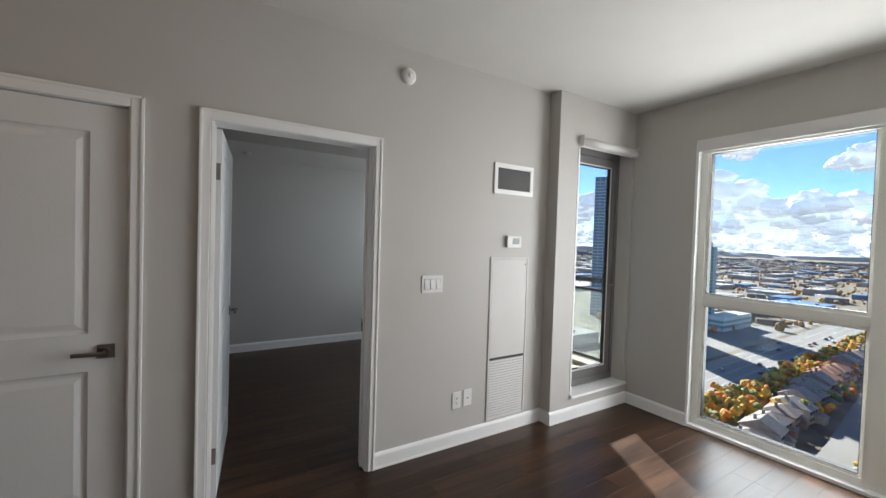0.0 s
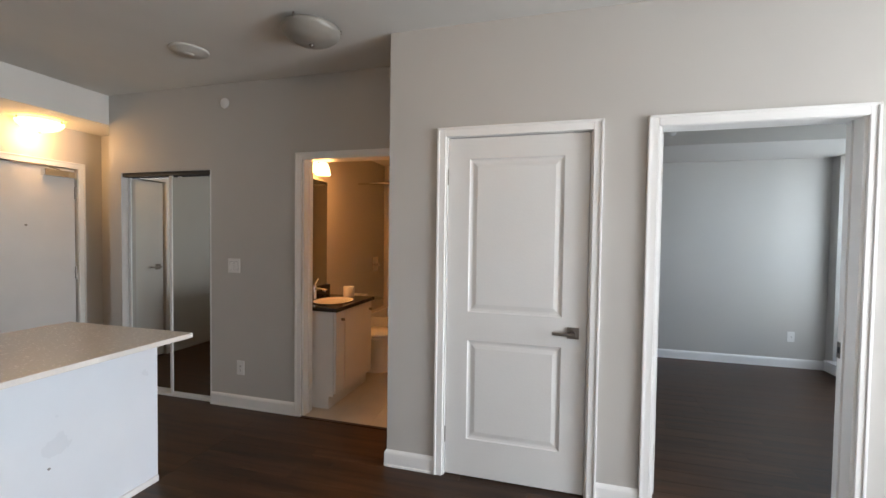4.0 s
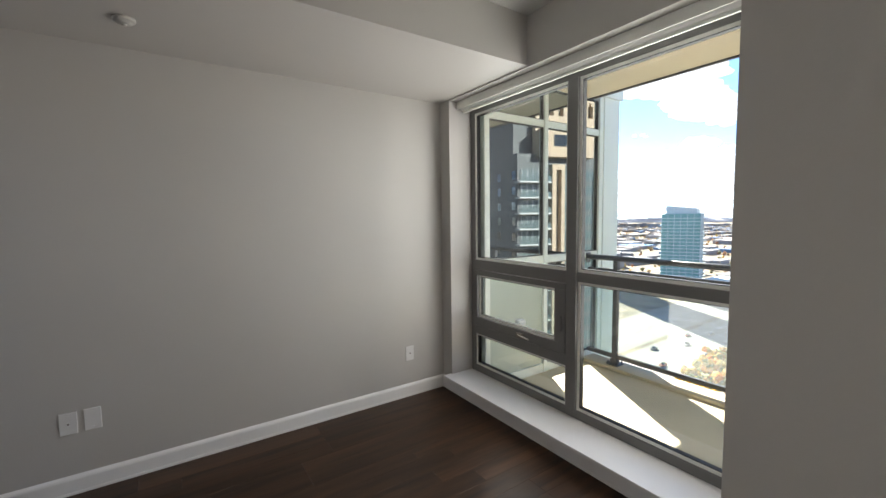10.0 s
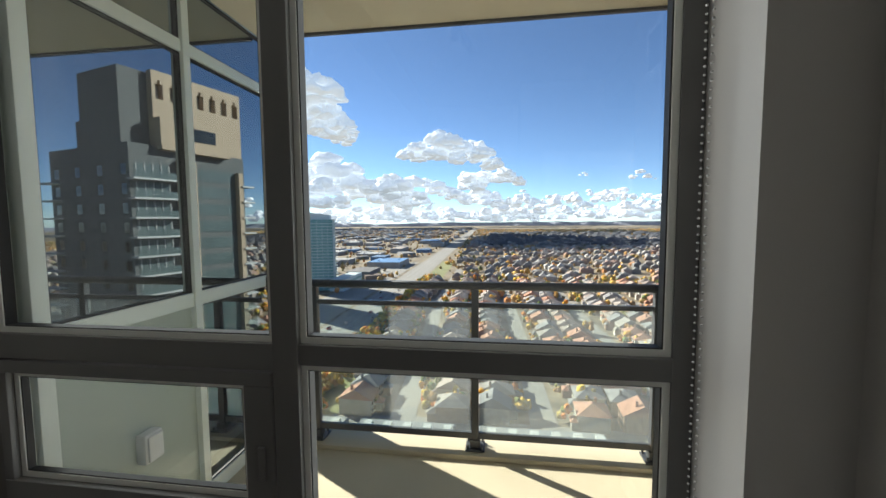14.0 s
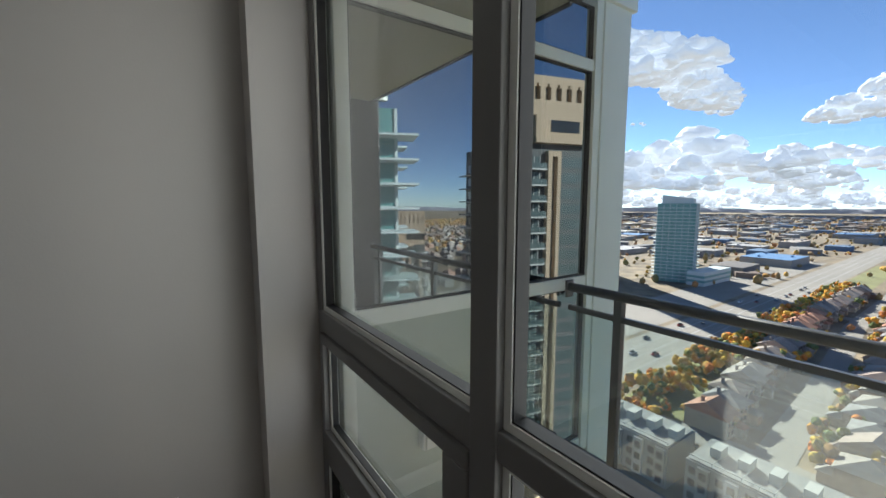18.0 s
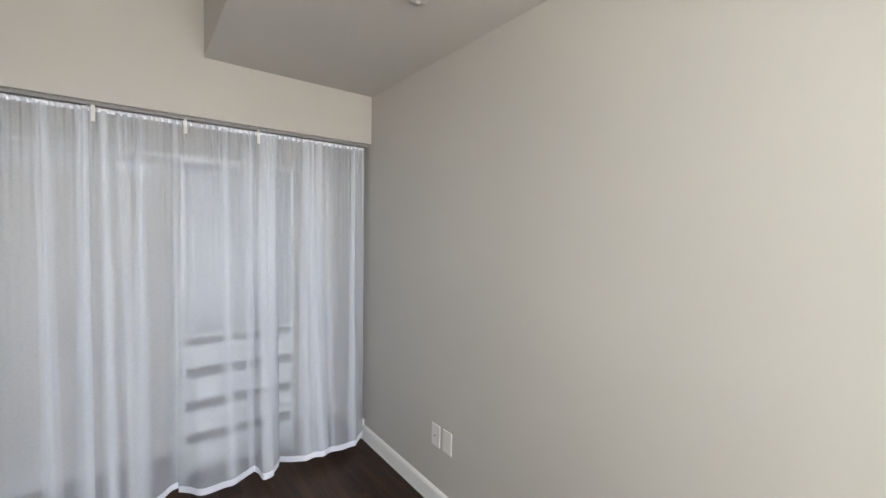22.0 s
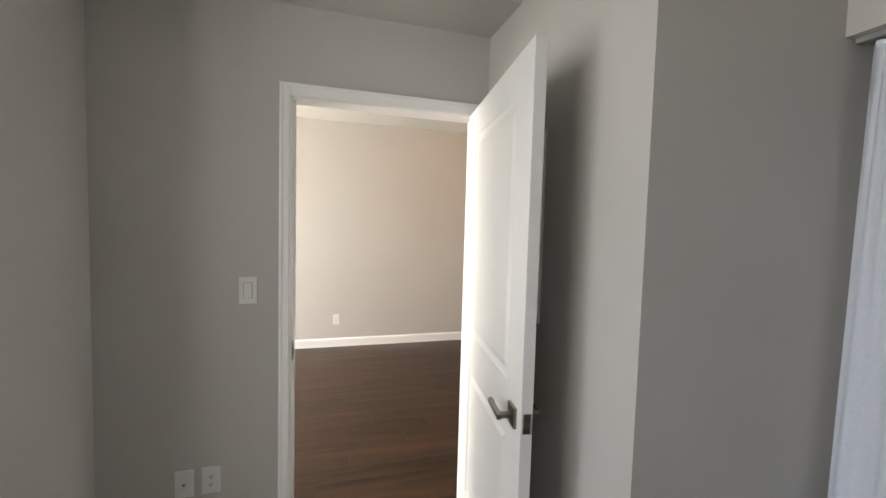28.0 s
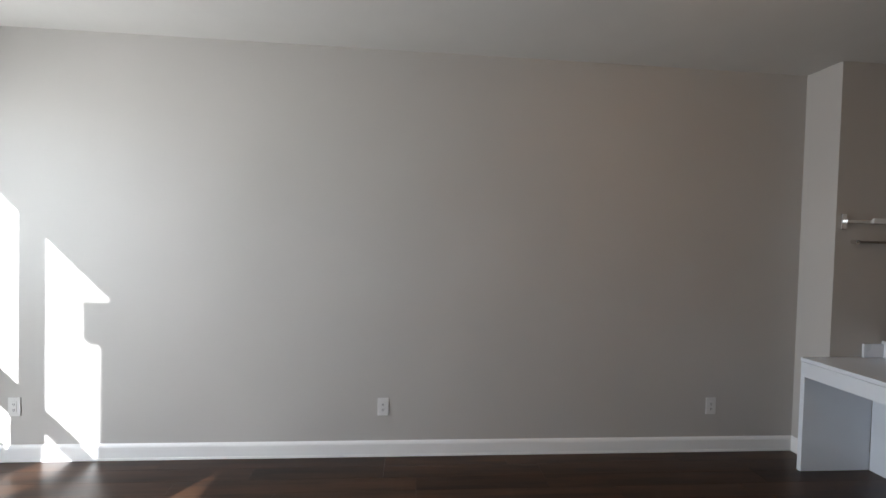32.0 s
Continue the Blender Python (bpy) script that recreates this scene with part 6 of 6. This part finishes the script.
tower("glass_tower", 391, 185, 36, 30, 2.0, 20, M_TOWGL, M_TOWSL, "green glass apartment tower with a slanted crown", balcony=1.0, crown=slanted)
pod = base("tower_podium", 391, 158, G, "low podium beside the green glass tower", "podium")
part("wall", boxes((372, 424, 152, 166, G, G + 12)), M_TOWSL, pod)
part("windows", boxes((371.8, 424.2, 151.8, 166.2, G + 3, G + 5), (371.8, 424.2, 151.8, 166.2, G + 7, G + 9)), M_TOWGL, pod)
tower("blue_tower", 354, 248, 33, 27, 66.0, 30, M_TOWBL, M_TOWSL, "tall blue glass apartment tower")


def arcade(th, x0, x1, y, h, n, mat):
    """A peach screen wall with a row of arched openings under its coping."""
    part("screen", boxes((x0, x1, y - 1.2, y, h + 4.6, h + 6.0), (x0, x1, y - 1.2, y, h, h + 1.6)), mat, th)
    wide = (x1 - x0) / n
    for k in range(n + 1):
        x = x0 + k * wide
        a, b = max(x0, x - 0.55), min(x1, x + 0.55)
        part("screen_pier", boxes((a, b, y - 1.2, y, h + 1.6, h + 4.6)), mat, th)
        if k < n:
            bm = boxes((x + 0.5, x + 0.95, y - 1.1, y - 0.05, h + 4.0, h + 4.62), (x + wide - 0.95, x + wide - 0.5, y - 1.1, y - 0.05, h + 4.0, h + 4.62))
            part("arch_haunch", bm, mat, th)


def precast_tower(name, x, y, w, d, top, rz, label):
    """Dark apartment tower: glazed balcony bays, white slabs, peach pilasters and an arcaded peach crown."""
    th = turned(name, pose(x, y, G, 0, 0, rz), label, "tower")
    h = top - G
    part("core", boxes((-w / 2, w / 2, -d / 2, d / 2, 0, h - 6)), M_GREYC, th)
    part("upper_storeys", boxes((-w / 2, w / 2, -d / 2 + 0.45 * d, d / 2 - 1.6, h - 6, h + 5.6), (-w / 2 + 2, w / 2, -d / 2 + 0.2 * d, -d / 2 + 0.45 * d, h - 6, h - 1.0)), M_GREYC, th)
    part("crown_front", boxes((-w / 2 + 4.2, w / 2, d / 2 - 1.6, d / 2 - 0.4, h - 6, h), (-w / 2 + 4.2, -w / 2 + 5.6, d / 2 - 0.4, d / 2 + 1.2, h - 6, h - 1.5), (-w / 2 + 4.2, w / 2 - 4, d / 2 - 0.4, d / 2 + 1.4, h - 6.6, h - 5.8)), M_PEACH, th)
    part("crown_window", boxes((-w / 2 + 8.5, -w / 2 + 15, d / 2 - 0.42, d / 2 - 0.32, h - 4.2, h - 2.0)), M_DKGL, th)
    arcade(th, -w / 2 + 4.2, w / 2, d / 2 - 0.4, h, 7, M_PEACH)
    n = int((h - 7) / 3.0)
    left, right, strip_, mull = bmesh.new(), bmesh.new(), bmesh.new(), bmesh.new()
    guard, side = bmesh.new(), bmesh.new()
    for k in range(n):
        z = k * 3.0 + 1.0
        box(left, -w / 2 - 0.4, -w / 2 + 6.6, d / 2, d / 2 + 1.7, z - 0.14, z + 0.14)
        box(guard, -w / 2 - 0.3, -w / 2 + 6.5, d / 2 + 1.58, d / 2 + 1.64, z + 0.14, z + 1.15)
        box(right, w / 2 - 1.5, w / 2 + 1.3, d / 2 - 3.5, d / 2 + 1.4, z - 0.14, z + 0.14)
        box(right, -w / 2 - 1.2, -w / 2 + 1.0, -d / 2 - 1.6, -d / 2 + 3.0, z - 0.14, z + 0.14)
        box(strip_, -w / 2 + 0.6, -w / 2 + 6.0, d / 2 + 0.01, d / 2 + 0.06, z + 0.3, z + 2.5)
        box(strip_, -w / 2 + 10.4, w / 2 - 2.0, d / 2 + 0.01, d / 2 + 0.06, z + 0.5, z + 2.5)
        for q in range(5):
            box(mull, -w / 2 + 0.8 + q * 1.25, -w / 2 + 0.95 + q * 1.25, d / 2 + 0.05, d / 2 + 0.16, z + 0.3, z + 2.5)
        for q in range(4):
            u = -d / 2 + 1.4 + q * (d - 3.4) / 3
            box(side, -w / 2 - 0.05, -w / 2 + 0.02, u, u + 1.3, z + 0.7, z + 2.3)
    part("balconies", left, M_BALC, th, "white balcony slabs")
    part("balustrades", guard, M_BALU, th, "greenish glass balustrades")
    part("end_balconies", right, M_BALC, th)
    part("window_bands", strip_, M_BALU, th)
    part("mullions", mull, M_BALC, th)
    part("side_windows", side, M_DKGL, th)
    for u in (-w / 2 + 7.6, w / 2 - 1.6):
        part("pilaster", boxes((u - 0.45, u + 0.45, d / 2, d / 2 + 1.1, 0, h - 9)), M_PEACH, th)
    part("pilaster", boxes((-w / 2 + 9.2, -w / 2 + 10.0, d / 2, d / 2 + 1.1, 0, h - 9), (-w / 2 + 7.1, -w / 2 + 10.0, d / 2, d / 2 + 1.1, h - 9, h - 8)), M_PEACH, th)
    return th


precast_tower("peach_tower", 68.7, -59.0, 20.5, 22, 19.5, 15, "dark apartment tower with a peach arcaded crown")
tower("glass_block", 24, -49.5, 11, 11, 13.5, 22, M_TOWGL, M_TOWSL, "green glass tower with corner balconies", balcony=1.0)
precast_tower("peach_block", 75, -127, 15, 12, -7.0, 30, "lower apartment tower with a peach crown")

# added ring of low hills; the horizon haze is put into their colour
vs, fs = [], []
for k in range(241):
    a = radians(75 - k * 0.65)
    h = 34 + 22 * noise.noise(Vector((k * 0.06, 3, 0))) + 8 * noise.noise(Vector((k * 0.31, 7, 0)))
    for r, z in ((4150, G - 1), (4300, G + h), (4650, G + h * 0.8)):
        vs.append((math.cos(a) * r, math.sin(a) * r, z))
fs = [(k * 3 + i, k * 3 + i + 1, k * 3 + i + 4, k * 3 + i + 3) for k in range(240) for i in range(2)]
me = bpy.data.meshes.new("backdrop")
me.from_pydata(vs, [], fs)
me.materials.append(material("hill_haze_blue", (0.20, 0.21, 0.25), 0.95, vary=0.15, scale=0.01))
tagged(new("backdrop", me), "low backdrop hills along the horizon, distance haze put into their blue-grey", "hills", "", "structure")


# clouds
def puff(sub):
    bm = bmesh.new()
    bmesh.ops.create_icosphere(bm, subdivisions=sub, radius=1.0)
    out = [v.co.copy() for v in bm.verts], [tuple(v.index for v in f.verts) for f in bm.faces]
    bm.free()
    return out


PUFFS = {3: puff(3), 4: puff(4)}


def cloud(az, el, dist, wide, high, n, seed, sub=3, slope=0.0):
    """Heaped puffs on a flat base, highest near the middle; el is the height of the base."""
    r0 = random.Random(seed)
    c = Vector((math.cos(radians(az)) * dist, math.sin(radians(az)) * dist, math.tan(radians(el)) * dist))
    t = Vector((-math.sin(radians(az)), math.cos(radians(az)), 0))
    f = Vector((math.cos(radians(az)), math.sin(radians(az)), 0))
    pv, pf = PUFFS[sub]
    vs, fs = [], []
    for k in range(n):
        u = r0.uniform(-1, 1)
        env = math.sqrt(1 - u * u) * (0.55 + 0.9 * abs(noise.noise(Vector((u * 2.3, seed * 1.37, 0)))) + 0.25)
        r = high * r0.uniform(0.09, 0.34) * (0.40 + 0.60 * min(1, env))
        lift = max(0.0, high * env - r) * r0.random() ** 0.8
        p = c + t * (u * wide / 2) + f * r0.uniform(-0.5, 0.5) * wide * 0.35 + Vector((0, 0, lift + r * 0.35 + slope * u * wide / 2))
        o = len(vs)
        shift = Vector((seed * 3.1 + k * 1.7, k, seed))
        for q in pv:
            kk = 1 + 0.5 * noise.noise(q * 1.7 + shift) + 0.20 * noise.noise(q * 3.6 + shift) + 0.08 * noise.noise(q * 8.0 + shift)
            z = q.z * r * kk
            vs.append((p.x + q.x * r * kk * 1.3, p.y + q.y * r * kk * 1.3, p.z + (z if z > 0 else z * 0.4)))
        fs += [tuple(i + o for i in g) for g in pf]
    me = bpy.data.meshes.new("cloud")
    me.from_pydata(vs, [], fs)
    for p in me.polygons:
        p.use_smooth = True
    me.materials.append(M_CLOUD)
    return tagged(new("cloud", me), "white cumulus cloud in the blue sky", "cloud", "clouds", "structure")


cloud(29, 13.0, 2200, 640, 250, 80, 1, 4, 0.42)
cloud(7.0, 7.5, 2600, 600, 200, 56, 2, 4, 0.10)
cloud(1.4, 4.1, 2800, 430, 170, 40, 3, 4, -0.10)
cloud(30.3, 9.4, 2600, 80, 40, 6, 4)
for k in range(24):
    az = 44 - k * 3.2
    tall = 1.0 if az > 14 else 0.6 if az > 0 else 0.4
    cloud(az + rnd.uniform(-1.5, 1.5), rnd.uniform(-0.6, 0.2), 4300, rnd.uniform(600, 900), rnd.uniform(110, 190), 22, 90 + k)
    cloud(az + rnd.uniform(-1, 1), rnd.uniform(0.9, 2.2) + 1.6 * tall * rnd.random(), 3300 + rnd.uniform(-200, 500), rnd.uniform(320, 620), rnd.uniform(190, 330) * tall, 22, 20 + k)
cloud(-11, 5.6, 3000, 70, 36, 6, 60)
cloud(-18, 4.8, 3000, 170, 60, 10, 61)

# ---- floors ----
def floor_wood():
    m = bpy.data.materials.new("dark_stained_oak")
    m.use_nodes = True
    nt = m.node_tree
    b = nt.nodes["Principled BSDF"]
    co = nt.nodes.new("ShaderNodeTexCoord")
    mp = nt.nodes.new("ShaderNodeMapping")
    mp.inputs["Scale"].default_value = (0.8, 10.0, 6.0)
    info = nt.nodes.new("ShaderNodeObjectInfo")
    add = nt.nodes.new("ShaderNodeVectorMath")
    add.operation = "ADD"
    sc_ = nt.nodes.new("ShaderNodeMath")
    sc_.operation = "MULTIPLY"
    sc_.inputs[1].default_value = 40.0
    nt.links.new(info.outputs["Random"], sc_.inputs[0])
    nt.links.new(co.outputs["Object"], mp.inputs["Vector"])
    nt.links.new(mp.outputs["Vector"], add.inputs[0])
    nt.links.new(sc_.outputs["Value"], add.inputs[1])
    grain = nt.nodes.new("ShaderNodeTexNoise")
    grain.inputs["Scale"].default_value = 1.6
    grain.inputs["Detail"].default_value = 5
    grain.inputs["Roughness"].default_value = 0.65
    nt.links.new(add.outputs["Vector"], grain.inputs["Vector"])
    ramp = nt.nodes.new("ShaderNodeValToRGB")
    ramp.color_ramp.elements[0].position, ramp.color_ramp.elements[0].color = 0.30, (0.013, 0.0075, 0.0046, 1)
    ramp.color_ramp.elements[1].position, ramp.color_ramp.elements[1].color = 0.75, (0.074, 0.037, 0.0185, 1)
    nt.links.new(grain.outputs["Fac"], ramp.inputs["Fac"])
    tone = nt.nodes.new("ShaderNodeMapRange")
    tone.inputs["To Min"].default_value, tone.inputs["To Max"].default_value = 0.75, 1.3
    nt.links.new(info.outputs["Random"], tone.inputs["Value"])
    mul = nt.nodes.new("ShaderNodeMix")
    mul.data_type, mul.blend_type = "RGBA", "MULTIPLY"
    mul.inputs["Factor"].default_value = 1.0
    nt.links.new(ramp.outputs["Color"], mul.inputs["A"])
    nt.links.new(tone.outputs["Result"], mul.inputs["B"])
    nt.links.new(mul.outputs["Result"], b.inputs["Base Color"])
    b.inputs["Specular IOR Level"].default_value = 0.27
    ro = nt.nodes.new("ShaderNodeMapRange")
    ro.inputs["To Min"].default_value, ro.inputs["To Max"].default_value = 0.26, 0.40
    nt.links.new(grain.outputs["Fac"], ro.inputs["Value"])
    nt.links.new(ro.outputs["Result"], b.inputs["Roughness"])
    bp = nt.nodes.new("ShaderNodeBump")
    bp.inputs["Strength"].default_value, bp.inputs["Distance"].default_value = 0.12, 0.002
    nt.links.new(grain.outputs["Fac"], bp.inputs["Height"])
    nt.links.new(bp.outputs["Normal"], b.inputs["Normal"])
    return m


M_OAK = floor_wood()
M_SUB = material("dark_joint", (0.012, 0.008, 0.006), 0.8, vary=0.0)
floor = solid("floor", boxes((-5.15, XW + 0.05, YB - 0.02, YBATH, -0.1, -0.008), (-1.4, 2.70, YBATH, YC + 0.02, -0.1, -0.008)), M_SUB, "dark stained oak plank floor", "floor")
PLANKS = {}


def plank_mesh(length, wide):
    key = (round(length, 2), round(wide, 3))
    if key not in PLANKS:
        l, w, e = length / 2 - 0.0003, wide / 2 - 0.0003, 0.0003
        vs = [(sx * (l - i), sy * (w - i), z) for i, z in ((0, -0.008), (0, -e), (e, 0.0)) for sx, sy in ((-1, -1), (1, -1), (1, 1), (-1, 1))]
        fs = [(8, 9, 10, 11)] + [(r * 4 + k, r * 4 + (k + 1) % 4, (r + 1) * 4 + (k + 1) % 4, (r + 1) * 4 + k) for r in (0, 1) for k in range(4)]
        me = bpy.data.meshes.new("plank")
        me.from_pydata(vs, [], fs)
        me.materials.append(M_OAK)
        PLANKS[key] = me
    return PLANKS[key]


def lay(x0, x1, y0, y1, wide, seed):
    rnd = random.Random(seed)
    y = y0
    while y < y1 - 0.01:
        w = min(wide, y1 - y)
        x = x0
        first = rnd.choice((0.3, 0.5, 0.7, 0.9, 1.1))
        while x < x1 - 0.001:
            l = first if x == x0 else rnd.choice((0.8, 1.0, 1.2, 1.4))
            if x1 - (x + l) < 0.25:
                l = x1 - x
            ob = new("plank", plank_mesh(l, w))
            ob.location = (x + l / 2, y + w / 2, 0)
            ob.parent = floor
            x += l
        y += wide


lay(-2.75, XW + 0.04, YB, 0.06, 0.127, 1)
lay(-1.35, XB, 0.06, YC, 0.127, 2)
bm = boxes((-5.0, -2.752, YB, YBATH + 0.1, -0.007, -0.0005), (-2.75, -1.53, 0.062, YBATH - 0.001, -0.007, -0.0005))
far = new("floor_boards", made("floor_boards", bm, M_OAK))
far.parent = floor
bt = solid("floor_bath", boxes((-2.75, -1.57, YBATH, 3.1, -0.1, -0.003)), M_SHADE, "beige tiled bathroom floor", "floor")
tile_me = None
for i in range(4):
    for j in range(9):
        bm = boxes((-0.147, 0.147, -0.147, 0.147, -0.003, 0.003), bevel=0.0015) if tile_me is None else None
        if bm:
            tile_me = made("tile", bm, M_TILE)
        ob = new("tile", tile_me)
        ob.location = (-2.75 + 0.1475 + 0.295 * i, YBATH + 0.1475 + 0.2945 * j, 0.0)
        ob.parent = bt
solid("door_threshold", boxes((-2.445, -1.66, YBATH - 0.03, YBATH + 0.001, -0.001, 0.006), bevel=0.002), M_OAK, "dark wooden threshold of the bathroom", "threshold")
